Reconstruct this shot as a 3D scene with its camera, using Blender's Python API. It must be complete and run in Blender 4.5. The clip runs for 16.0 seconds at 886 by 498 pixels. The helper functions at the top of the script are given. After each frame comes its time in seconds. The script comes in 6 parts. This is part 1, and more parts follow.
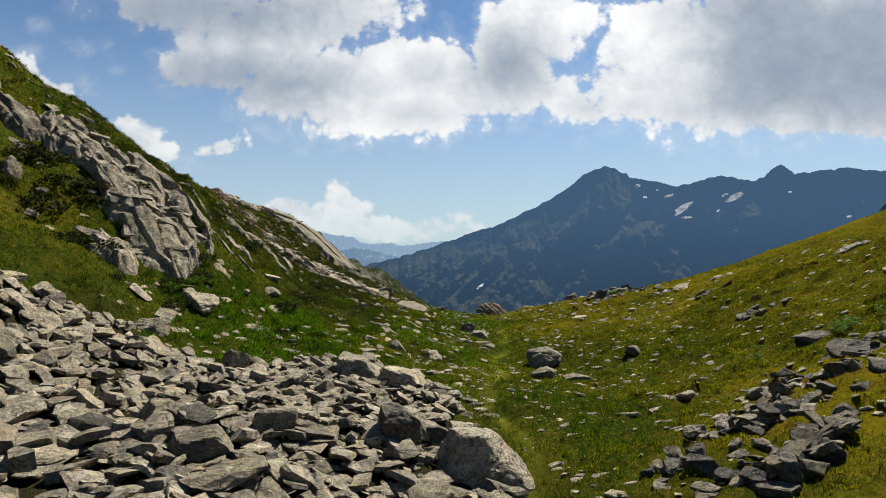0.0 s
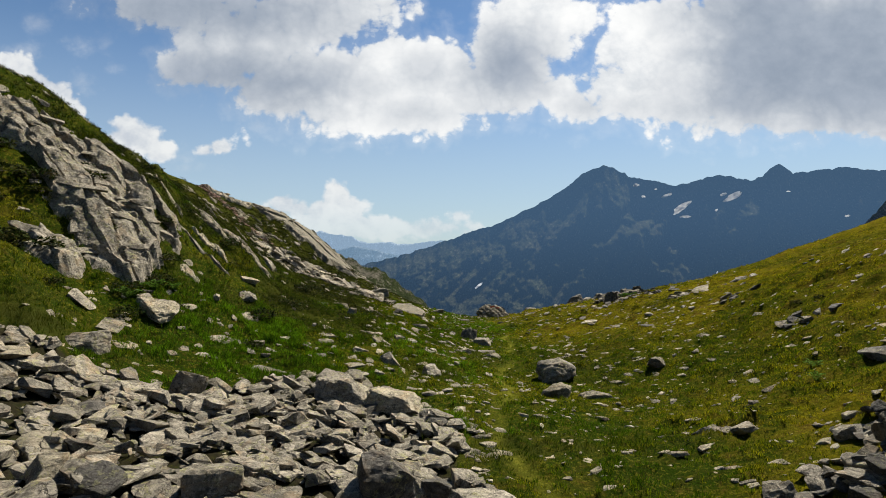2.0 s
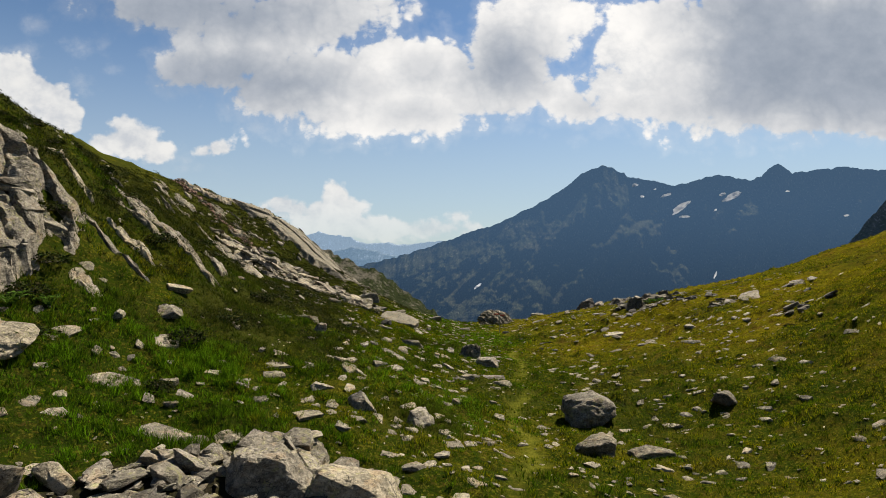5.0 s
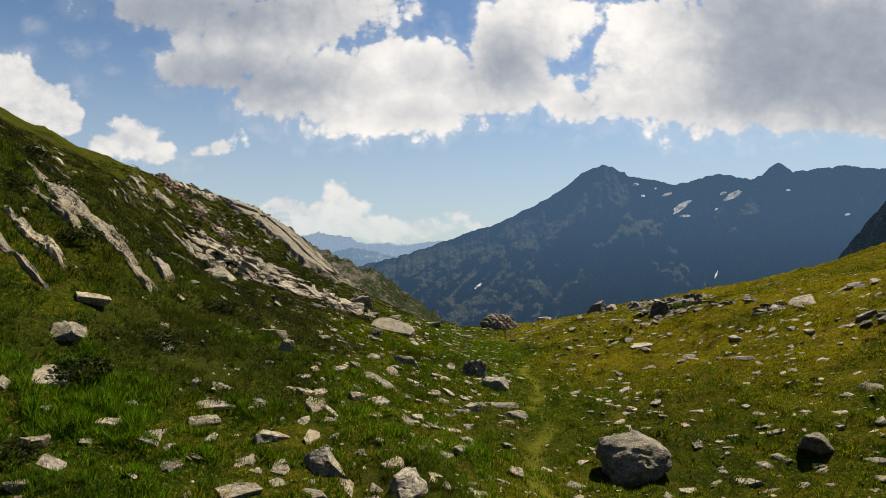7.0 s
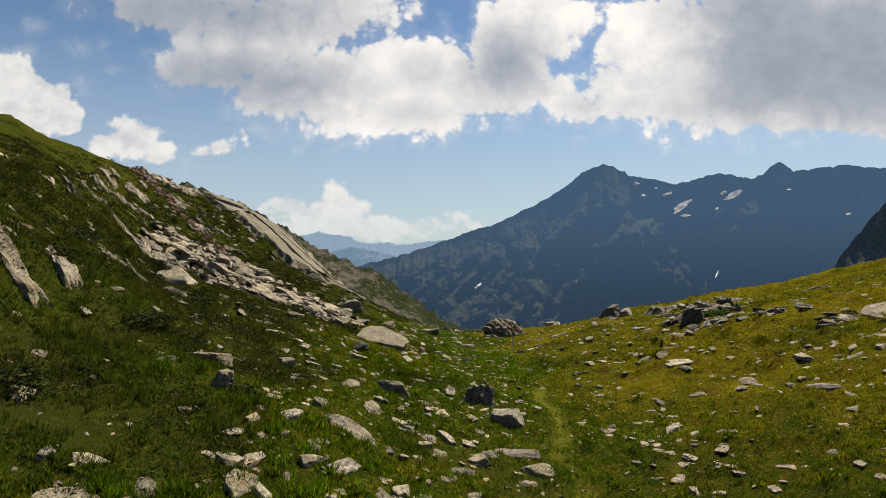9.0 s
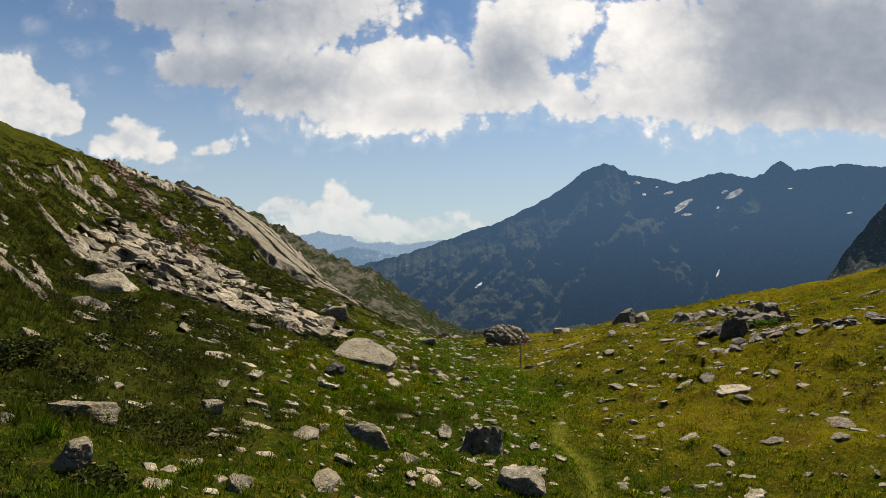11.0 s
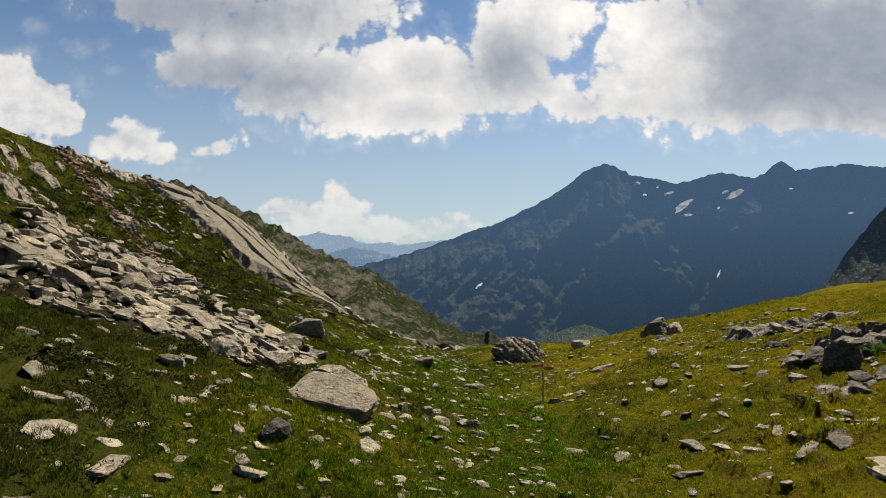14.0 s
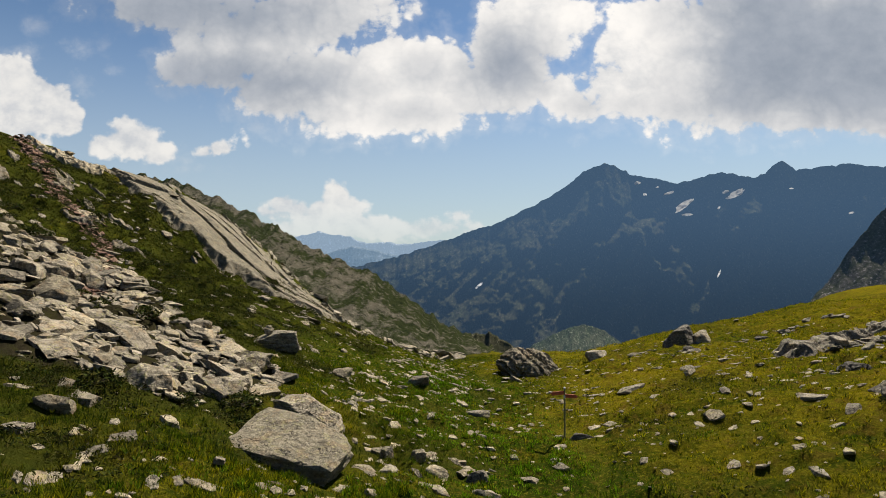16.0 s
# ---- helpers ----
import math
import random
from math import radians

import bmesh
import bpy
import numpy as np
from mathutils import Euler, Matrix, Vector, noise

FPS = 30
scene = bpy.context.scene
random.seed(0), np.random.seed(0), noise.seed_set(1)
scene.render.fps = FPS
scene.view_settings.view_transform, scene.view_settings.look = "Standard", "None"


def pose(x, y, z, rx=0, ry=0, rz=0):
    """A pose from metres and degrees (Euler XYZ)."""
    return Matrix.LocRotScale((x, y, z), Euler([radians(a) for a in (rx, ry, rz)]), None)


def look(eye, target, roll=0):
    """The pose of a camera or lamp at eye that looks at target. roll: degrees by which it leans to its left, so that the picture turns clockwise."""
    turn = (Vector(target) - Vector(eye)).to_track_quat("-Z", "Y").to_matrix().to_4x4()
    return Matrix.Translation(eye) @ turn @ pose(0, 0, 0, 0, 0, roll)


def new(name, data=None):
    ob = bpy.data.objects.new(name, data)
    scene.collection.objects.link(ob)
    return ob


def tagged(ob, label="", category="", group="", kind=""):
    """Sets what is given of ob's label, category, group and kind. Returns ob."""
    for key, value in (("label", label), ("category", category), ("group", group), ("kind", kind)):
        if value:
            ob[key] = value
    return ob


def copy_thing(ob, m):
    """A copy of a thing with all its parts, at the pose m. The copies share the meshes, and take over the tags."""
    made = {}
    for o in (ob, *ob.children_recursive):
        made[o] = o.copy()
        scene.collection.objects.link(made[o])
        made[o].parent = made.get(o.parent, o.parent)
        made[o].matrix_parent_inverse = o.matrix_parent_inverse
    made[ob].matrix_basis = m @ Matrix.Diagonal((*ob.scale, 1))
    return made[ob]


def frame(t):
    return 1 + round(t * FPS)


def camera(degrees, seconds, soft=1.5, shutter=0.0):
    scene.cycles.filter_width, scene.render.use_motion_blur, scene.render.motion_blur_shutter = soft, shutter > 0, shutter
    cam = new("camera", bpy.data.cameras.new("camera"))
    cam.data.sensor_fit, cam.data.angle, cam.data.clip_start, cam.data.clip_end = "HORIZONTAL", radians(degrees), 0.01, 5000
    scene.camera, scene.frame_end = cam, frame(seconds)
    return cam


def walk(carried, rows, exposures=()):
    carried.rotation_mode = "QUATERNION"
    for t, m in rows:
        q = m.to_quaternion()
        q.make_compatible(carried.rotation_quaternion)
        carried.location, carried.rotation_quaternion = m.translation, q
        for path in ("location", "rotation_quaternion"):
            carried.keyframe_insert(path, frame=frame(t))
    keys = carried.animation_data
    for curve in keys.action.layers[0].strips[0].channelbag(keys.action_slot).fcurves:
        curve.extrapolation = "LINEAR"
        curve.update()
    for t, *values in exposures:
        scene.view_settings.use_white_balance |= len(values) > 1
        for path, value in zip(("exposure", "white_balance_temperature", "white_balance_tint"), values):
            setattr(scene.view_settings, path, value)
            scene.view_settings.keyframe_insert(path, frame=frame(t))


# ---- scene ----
cam = camera(75.9, 16.0, soft=0.8)
METRES, EYE, TILT, LEAN, TURN = 49.0, 8.0, 0.0, 0.0, 0.0
ROWS = [
    (0.0, 0.0, 0.0, 0.0, -0.0, 0.0, -0.0),
    (0.5, -0.0008, 0.0202, 0.0, -0.07, -0.02, 0.02),
    (1.0, -0.0012, 0.0427, -0.0003, -0.1, -0.04, 0.0),
    (1.5, -0.001, 0.067, -0.0004, -0.13, -0.06, -0.0),
    (2.0, -0.0009, 0.0929, -0.0004, -0.16, -0.07, -0.01),
    (2.5, -0.0007, 0.1206, -0.0011, -0.19, -0.03, -0.01),
    (3.0, -0.0004, 0.1492, -0.0012, -0.21, -0.03, -0.0),
    (3.5, 0.0002, 0.1789, -0.0016, -0.24, -0.02, -0.01),
    (4.0, 0.0016, 0.2097, -0.0024, -0.26, -0.02, 0.03),
    (6.5, 0.0061, 0.3711, -0.0049, -0.243, -0.037, 0.18),
    (7.0, 0.0066, 0.4041, -0.0058, -0.237, -0.04, 0.22),
    (7.5, 0.0071, 0.4376, -0.0059, -0.232, -0.043, 0.21),
    (8.0, 0.0085, 0.4718, -0.0061, -0.237, -0.047, 0.2),
    (8.5, 0.0086, 0.5061, -0.0069, -0.241, -0.06, 0.22),
    (9.0, 0.0099, 0.5398, -0.0081, -0.226, -0.083, 0.23),
    (11.5, 0.0178, 0.7085, -0.0097, -0.179, -0.13, 0.3),
    (12.0, 0.0183, 0.7415, -0.0105, -0.183, -0.123, 0.31),
    (12.5, 0.0189, 0.7742, -0.0113, -0.178, -0.117, 0.32),
    (13.0, 0.0188, 0.8061, -0.0115, -0.172, -0.1, 0.32),
    (13.5, 0.0186, 0.8383, -0.012, -0.177, -0.093, 0.32),
    (14.0, 0.0185, 0.8708, -0.0125, -0.172, -0.077, 0.32),
    (14.5, 0.0193, 0.9031, -0.0127, -0.166, -0.09, 0.33),
    (15.0, 0.0191, 0.9356, -0.0141, -0.181, -0.083, 0.35),
    (15.5, 0.0205, 0.9675, -0.0141, -0.175, -0.087, 0.3),
    (16.0, 0.0218, 0.9993, -0.0141, -0.18, -0.09, 0.32),
]
walk(cam, [(t, pose(0, 0, EYE, TILT, LEAN, TURN) @ pose(METRES * x, METRES * y, METRES * z, 90 + pitch, roll, yaw)) for t, x, y, z, yaw, pitch, roll in ROWS], ((0.0, 1.19, 6450.0, 9.0), (4.0, 1.13, 6600.0, 10.0), (7.0, 1.14, 6900.0, 11.5), (16.0, 1.12, 6850.0, 11.0)))

# world: clear summer sky with fair-weather cloud, sun ahead to the right
SUN_AZ, SUN_EL = 38.0, 50.0
sun = new("sun", bpy.data.lights.new("sun", "SUN"))
sun.data.energy, sun.data.angle, sun.data.color = 5.0, radians(0.53), (1.0, 0.93, 0.80)
sun_way = Vector((math.sin(radians(SUN_AZ)) * math.cos(radians(SUN_EL)), math.cos(radians(SUN_AZ)) * math.cos(radians(SUN_EL)), math.sin(radians(SUN_EL))))
sun.matrix_world = look(sun_way * 100, (0, 0, 0))


class Nodes:
    """Short hand for building a node tree."""

    def __init__(self, tree):
        self.tree = tree
        tree.nodes.clear()

    def add(self, kind, out=0, **inputs):
        n = self.tree.nodes.new(kind)
        for k, v in inputs.items():
            self.put(n.inputs[int(k[1:]) if k[1:].isdigit() else k.replace("_", " ")], v)
        return n.outputs[out] if len(n.outputs) else None

    def put(self, socket, v):
        if isinstance(v, bpy.types.NodeSocket):
            self.tree.links.new(v, socket)
        else:
            socket.default_value = v

    def math(self, op, a, b=0.0, c=0.0):
        s = self.add("ShaderNodeMath", i0=a, i1=b, i2=c)
        s.node.operation = op
        return s

    def vec(self, op, a, b=(0, 0, 0), c=(0, 0, 0)):
        n = self.tree.nodes.new("ShaderNodeVectorMath")
        n.operation = op
        self.put(n.inputs[0], a), self.put(n.inputs[1], b), self.put(n.inputs[2], c)
        return n.outputs["Value" if op in ("LENGTH", "DOT_PRODUCT") else "Vector"]

    def step(self, v, lo, hi, to_lo=0.0, to_hi=1.0):
        s = self.add("ShaderNodeMapRange", i0=v, i1=lo, i2=hi, i3=to_lo, i4=to_hi)
        s.node.interpolation_type = "SMOOTHSTEP"
        return s

    def value(self, name):
        s = self.add("ShaderNodeAttribute", 2)
        s.node.attribute_name = name
        return s

    def noise(self, vector, scale, detail=4.0, rough=0.55, distort=0.0):
        return self.add("ShaderNodeTexNoise", Vector=vector, Scale=scale, Detail=detail, Roughness=rough, Distortion=distort)

    def mix(self, f, a, b, blend="MIX"):
        n = self.tree.nodes.new("ShaderNodeMix")
        n.data_type, n.blend_type = "RGBA", blend
        self.put(n.inputs[0], f), self.put(n.inputs[6], a), self.put(n.inputs[7], b)
        return n.outputs[2]


def blobs(nt, p, table, flat=1.0, blend=0.012):
    """How far inside the nearest of some ellipses (centre, radii) the point p of the picture plane of the sky lies."""
    best = None
    for cu, cv, ru, rv in table:
        d = nt.vec("LENGTH", nt.vec("MULTIPLY_ADD", p, (1 / ru, 1 / rv, 0), (-cu / ru, -cv / rv, 0)))
        d = nt.math("MULTIPLY", nt.math("SUBTRACT", d, 1.0), min(ru, rv) ** flat)
        best = d if best is None else nt.math("SMOOTH_MIN", best, d, blend)
    return nt.math("MULTIPLY", best, -1.0)


# cumulus ahead: across, up, half width, half height, as tangents of the view angles
CUMULUS_A = ((-0.352, 0.354, 0.134, 0.075), (-0.432, 0.324, 0.06, 0.045), (-0.263, 0.289, 0.129, 0.072), (-0.163, 0.242, 0.129, 0.054), (-0.084, 0.284, 0.129, 0.095), (-0.014, 0.284, 0.09, 0.095), (-0.223, 0.409, 0.159, 0.06), (-0.094, 0.414, 0.028, 0.06), (-0.462, 0.429, 0.149, 0.05), (-0.541, 0.444, 0.109, 0.03), (0.095, 0.275, 0.08, 0.058), (0.115, 0.349, 0.07, 0.095), (0.165, 0.399, 0.109, 0.07), (0.225, 0.399, 0.066, 0.052), (0.205, 0.354, 0.05, 0.034), (0.155, 0.309, 0.04, 0.044), (0.135, 0.268, 0.036, 0.038), (0.056, 0.242, 0.06, 0.028), (-0.044, 0.421, 0.02, 0.018))
CUMULUS_B = ((0.22, 0.27, 0.052, 0.05), (0.255, 0.24, 0.055, 0.036), (0.26, 0.299, 0.05, 0.032), (0.309, 0.349, 0.044, 0.05), (0.304, 0.289, 0.075, 0.058), (0.364, 0.349, 0.09, 0.095), (0.344, 0.27, 0.06, 0.055), (0.444, 0.289, 0.109, 0.097), (0.394, 0.409, 0.095, 0.045), (0.563, 0.314, 0.219, 0.117), (0.712, 0.324, 0.199, 0.114), (0.812, 0.359, 0.199, 0.149), (0.483, 0.218, 0.109, 0.032), (0.663, 0.232, 0.169, 0.036), (0.633, 0.419, 0.259, 0.08), (0.782, 0.228, 0.08, 0.036))
CUMULUS_C = ((-0.705, 0.255, 0.07, 0.055), (-0.76, 0.289, 0.065, 0.058), (-0.661, 0.235, 0.04, 0.04), (-0.71, 0.289, 0.024, 0.028), (-0.77, 0.23, 0.08, 0.05), (-0.78, 0.19, 0.09, 0.04), (-0.546, 0.19, 0.058, 0.034), (-0.556, 0.215, 0.03, 0.024), (-0.591, 0.185, 0.036, 0.026), (-0.496, 0.17, 0.036, 0.022), (-0.392, 0.178, 0.038, 0.02), (-0.412, 0.172, 0.028, 0.016), (-0.342, 0.19, 0.007, 0.02), (-0.278, 0.076, 0.034, 0.024), (-0.253, 0.069, 0.03, 0.022), (-0.185, 0.089, 0.028, 0.032), (-0.158, 0.071, 0.032, 0.024), (-0.213, 0.066, 0.04, 0.024), (-0.193, 0.046, 0.07, 0.024), (-0.302, 0.066, 0.024, 0.016), (0.031, 0.056, 0.02, 0.014), (-0.084, 0.033, 0.189, 0.02), (-0.004, 0.036, 0.07, 0.015), (-0.143, 0.041, 0.09, 0.02), (0.066, 0.031, 0.05, 0.014), (-0.223, 0.036, 0.09, 0.02))
WISPS = ((-0.631, 0.289, 0.032, 0.018), (-0.631, 0.354, 0.018, 0.012), (-0.591, 0.359, 0.01, 0.014), (-0.581, 0.312, 0.012, 0.007), (-0.708, 0.399, 0.01, 0.008), (-0.32, 0.215, 0.026, 0.014), (-0.447, 0.14, 0.034, 0.012), (-0.452, 0.155, 0.024, 0.01), (-0.511, 0.349, 0.01, 0.008), (-0.74, 0.339, 0.03, 0.014))
SHADE = ((-0.382, 0.304, 0.119, 0.042), (-0.283, 0.289, 0.08, 0.036), (-0.352, 0.411, 0.149, 0.044), (-0.481, 0.421, 0.159, 0.055), (0.12, 0.327, 0.046, 0.042), (0.1, 0.304, 0.04, 0.026), (0.633, 0.339, 0.164, 0.104), (0.772, 0.334, 0.199, 0.114), (0.543, 0.294, 0.07, 0.055), (0.712, 0.258, 0.119, 0.028), (0.583, 0.262, 0.08, 0.022), (0.573, 0.414, 0.109, 0.06))
HALF_SHADE = ((-0.143, 0.284, 0.055, 0.026), (-0.029, 0.311, 0.045, 0.032), (0.051, 0.289, 0.036, 0.022), (-0.193, 0.379, 0.06, 0.03), (0.424, 0.25, 0.06, 0.03), (0.344, 0.25, 0.045, 0.018), (0.255, 0.25, 0.04, 0.02), (-0.044, 0.24, 0.06, 0.022))

world = bpy.data.worlds.new("sky")
scene.world = world
world.use_nodes = True
nt = Nodes(world.node_tree)
way = nt.add("ShaderNodeTexCoord")
split = nt.tree.nodes.new("ShaderNodeSeparateXYZ")
nt.put(split.inputs[0], way)
ahead = nt.math("MAXIMUM", split.outputs[1], 0.04)
plane = nt.add("ShaderNodeCombineXYZ", i0=nt.math("DIVIDE", split.outputs[0], ahead), i1=nt.math("DIVIDE", split.outputs[2], ahead))
tall = nt.vec("MULTIPLY", plane, (1.0, 1.25, 0))
puff = nt.noise(tall, 9.0, 8.0, 0.58, 0.15)
fine = nt.noise(tall, 34.0, 8.0, 0.66, 0.2)
swirl = nt.add("ShaderNodeTexNoise", 1, Vector=plane, Scale=12.0, Detail=5.0)
warped = nt.vec("MULTIPLY_ADD", swirl, (0.06, 0.06, 0), plane)
heads = nt.add("ShaderNodeTexVoronoi", Vector=warped, Scale=26.0)
knobs = nt.add("ShaderNodeTexVoronoi", Vector=warped, Scale=70.0)
billow = nt.math("ADD", nt.math("MULTIPLY", nt.math("SUBTRACT", 0.42, heads), 0.030), nt.math("MULTIPLY", nt.math("SUBTRACT", 0.42, knobs), 0.014))
ragged = nt.math("ADD", nt.math("MULTIPLY", nt.math("SUBTRACT", puff, 0.5), 0.085), nt.math("MULTIPLY", nt.math("SUBTRACT", fine, 0.5), 0.034))
front = nt.step(split.outputs[1], 0.25, 0.45)
body = nt.math("MAXIMUM", blobs(nt, plane, CUMULUS_A), blobs(nt, plane, CUMULUS_B))
edge = nt.math("ADD", body, nt.math("ADD", billow, ragged))
small = nt.math("ADD", blobs(nt, plane, CUMULUS_C, 1.0, 0.006), nt.math("MULTIPLY", nt.math("ADD", billow, ragged), 0.55))
thin = nt.math("ADD", blobs(nt, plane, WISPS, 1.0, 0.004), nt.math("MULTIPLY", ragged, 1.1))
veil = nt.math("MULTIPLY", nt.step(thin, -0.012, 0.024, 0.0, 0.26), front)
cover = nt.math("MAXIMUM", nt.step(edge, -0.007, 0.012), nt.math("MULTIPLY", nt.step(small, -0.004, 0.007), 0.93))
cover = nt.math("MAXIMUM", cover, nt.step(edge, -0.030, 0.004, 0.0, 0.16))
cover = nt.math("MAXIMUM", nt.math("MULTIPLY", cover, front), veil)
wide = nt.vec("LENGTH", nt.vec("MULTIPLY", plane, (1.05, 1.75, 0)))
rest = nt.step(nt.noise(nt.vec("MULTIPLY", way, (1, 1, 2.2)), 2.3, 6.0, 0.55), 0.68, 0.82)
away = nt.math("MAXIMUM", nt.step(wide, 0.98, 1.25), nt.math("SUBTRACT", 1.0, front))
cover = nt.math("MAXIMUM", cover, nt.math("MULTIPLY", nt.math("MULTIPLY", rest, away), nt.step(split.outputs[2], 0.02, 0.2)))
core = nt.math("ADD", blobs(nt, plane, SHADE, 1.0, 0.014), nt.math("ADD", nt.math("MULTIPLY", nt.math("SUBTRACT", puff, 0.5), 0.11), nt.math("MULTIPLY", billow, -0.5)))
shade = nt.math("MULTIPLY", nt.step(core, -0.075, 0.045), front)
relief = nt.math("ADD", nt.math("MULTIPLY", billow, 3.0), nt.math("ADD", nt.math("MULTIPLY", nt.math("SUBTRACT", puff, 0.5), 0.75), nt.math("MULTIPLY", nt.math("SUBTRACT", fine, 0.5), 0.30)))
lit = nt.mix(nt.step(relief, -0.30, 0.12), (0.66, 0.70, 0.75, 1), (1.05, 1.045, 1.03, 1))
dim = nt.mix(nt.step(relief, -0.3, 0.3), (0.30, 0.355, 0.44, 1), (0.45, 0.50, 0.58, 1))
half = nt.math("ADD", blobs(nt, plane, HALF_SHADE, 1.0, 0.01), nt.math("MULTIPLY", nt.math("SUBTRACT", puff, 0.5), 0.08))
shade = nt.math("MAXIMUM", shade, nt.math("MULTIPLY", nt.step(half, -0.03, 0.03, 0.0, 0.5), front))
distant = nt.mix(nt.step(relief, -0.20, 0.10), (0.60, 0.64, 0.70, 1), (0.93, 0.93, 0.915, 1))
cloud = nt.mix(nt.step(body, -0.06, -0.03), distant, nt.mix(shade, lit, dim))
sky = nt.add("ShaderNodeTexSky")
sky.node.sky_type, sky.node.sun_disc, sky.node.sun_elevation, sky.node.sun_rotation = "NISHITA", False, radians(SUN_EL), radians(SUN_AZ)
sky.node.altitude, sky.node.air_density, sky.node.dust_density, sky.node.ozone_density = 2200.0, 1.0, 1.5, 1.6
clear = nt.vec("MULTIPLY", sky, (0.093, 0.111, 0.119))
clear = nt.vec("SCALE", clear)
nt.put(clear.node.inputs["Scale"], nt.step(split.outputs[2], -0.02, 0.30, 0.80, 0.95))
clear = nt.mix(nt.step(split.outputs[2], 0.0, 0.38, 0.70, 0.0), clear, (0.54, 0.65, 0.72, 1))
glow = nt.mix(nt.math("MULTIPLY", cover, nt.step(split.outputs[2], 0.0, 0.11, 0.42, 0.98)), clear, cloud)
nt.add("ShaderNodeOutputWorld", i0=nt.add("ShaderNodeBackground", Color=glow, Strength=0.435))


# ---- materials ----
def material(name):
    m = bpy.data.materials.new(name)
    m.use_nodes = True
    return m, Nodes(m.node_tree)


def finish(nt, **inputs):
    nt.add("ShaderNodeOutputMaterial", i0=nt.add("ShaderNodeBsdfPrincipled", **inputs))


def rock_material(name, dark, light, lichen=0.5):
    m, nt = material(name)
    geo = nt.tree.nodes.new("ShaderNodeNewGeometry")
    p = geo.outputs["Position"]
    one = nt.math("FRACT", nt.math("ADD", geo.outputs["Random Per Island"], nt.add("ShaderNodeObjectInfo", 5)))
    q = nt.vec("ADD", p, nt.vec("MULTIPLY", nt.add("ShaderNodeCombineXYZ", i0=one, i1=one, i2=one), (37.0, 91.0, 53.0)))
    cloudy, grain = nt.noise(q, 1.1, 6.0, 0.68), nt.noise(q, 8.0, 7.0, 0.75)
    strata = nt.noise(nt.vec("MULTIPLY", q, (1.6, 2.6, 5.5)), 1.3, 6.0, 0.65, 0.8)
    tone = nt.math("ADD", nt.math("MULTIPLY", cloudy, 0.5), nt.math("MULTIPLY", grain, 0.5))
    base = nt.mix(nt.step(tone, 0.38, 0.62), (*dark, 1), (*light, 1))
    base = nt.mix(nt.step(strata, 0.50, 0.62, 0.0, 0.5), base, (dark[0] * 0.75, dark[1] * 0.72, dark[2] * 0.7, 1))
    rust = nt.step(nt.noise(q, 1.9, 4.0), 0.52, 0.66, 0.0, 0.45)
    base = nt.mix(rust, base, (light[0] * 0.85, light[1] * 0.66, light[2] * 0.46, 1))
    blotch = nt.step(nt.noise(q, 3.1, 7.0, 0.72, 0.4), 0.53, 0.60, 0.0, 0.62)
    base = nt.mix(blotch, base, (dark[0] * 0.5, dark[1] * 0.5, dark[2] * 0.48, 1))
    crust = nt.math("MULTIPLY", nt.step(nt.noise(q, 5.5, 6.0, 0.7), 0.53, 0.59), nt.step(nt.noise(q, 0.8, 2.0), 0.42, 0.58, 0.0, lichen))
    base = nt.mix(crust, base, (0.235, 0.225, 0.085, 1))
    fleck = nt.step(nt.noise(q, 15.0, 4.0, 0.7), 0.56, 0.62, 0.0, 0.6)
    base = nt.mix(fleck, base, (0.035, 0.033, 0.029, 1))
    pale = nt.step(nt.noise(q, 11.0, 5.0, 0.7, 0.5), 0.58, 0.64, 0.0, 0.55)
    base = nt.mix(pale, base, (light[0] * 1.35, light[1] * 1.35, light[2] * 1.3, 1))
    bent = nt.vec("ADD", nt.vec("MULTIPLY", q, (1.0, 1.3, 2.6)), nt.vec("MULTIPLY", nt.add("ShaderNodeTexNoise", 1, Vector=q, Scale=2.5, Detail=4.0), (0.9, 0.9, 0.9)))
    seam = nt.add("ShaderNodeTexVoronoi", Vector=bent, Scale=1.5)
    seam.node.feature = "DISTANCE_TO_EDGE"
    seam = seam.node.outputs["Distance"]
    crack = nt.math("MULTIPLY", nt.step(seam, 0.0, 0.035, 1.0, 0.0), nt.step(nt.noise(q, 1.7, 2.0), 0.46, 0.62))
    base = nt.mix(nt.math("MULTIPLY", crack, 0.85), base, (0.022, 0.020, 0.017, 1))
    base = nt.vec("SCALE", base)
    nt.put(base.node.inputs["Scale"], nt.step(one, 0.0, 1.0, 0.70, 1.22))
    rise = nt.math("ADD", nt.math("MULTIPLY", grain, 0.5), nt.math("ADD", nt.math("MULTIPLY", strata, 0.55), nt.math("MULTIPLY", cloudy, 0.4)))
    rise = nt.math("SUBTRACT", rise, nt.math("MULTIPLY", crack, 0.35))
    bump = nt.add("ShaderNodeBump", Strength=1.0, Distance=0.19, Height=rise)
    finish(nt, Base_Color=base, Roughness=0.9, Normal=bump, Specular_IOR_Level=0.25)
    return m


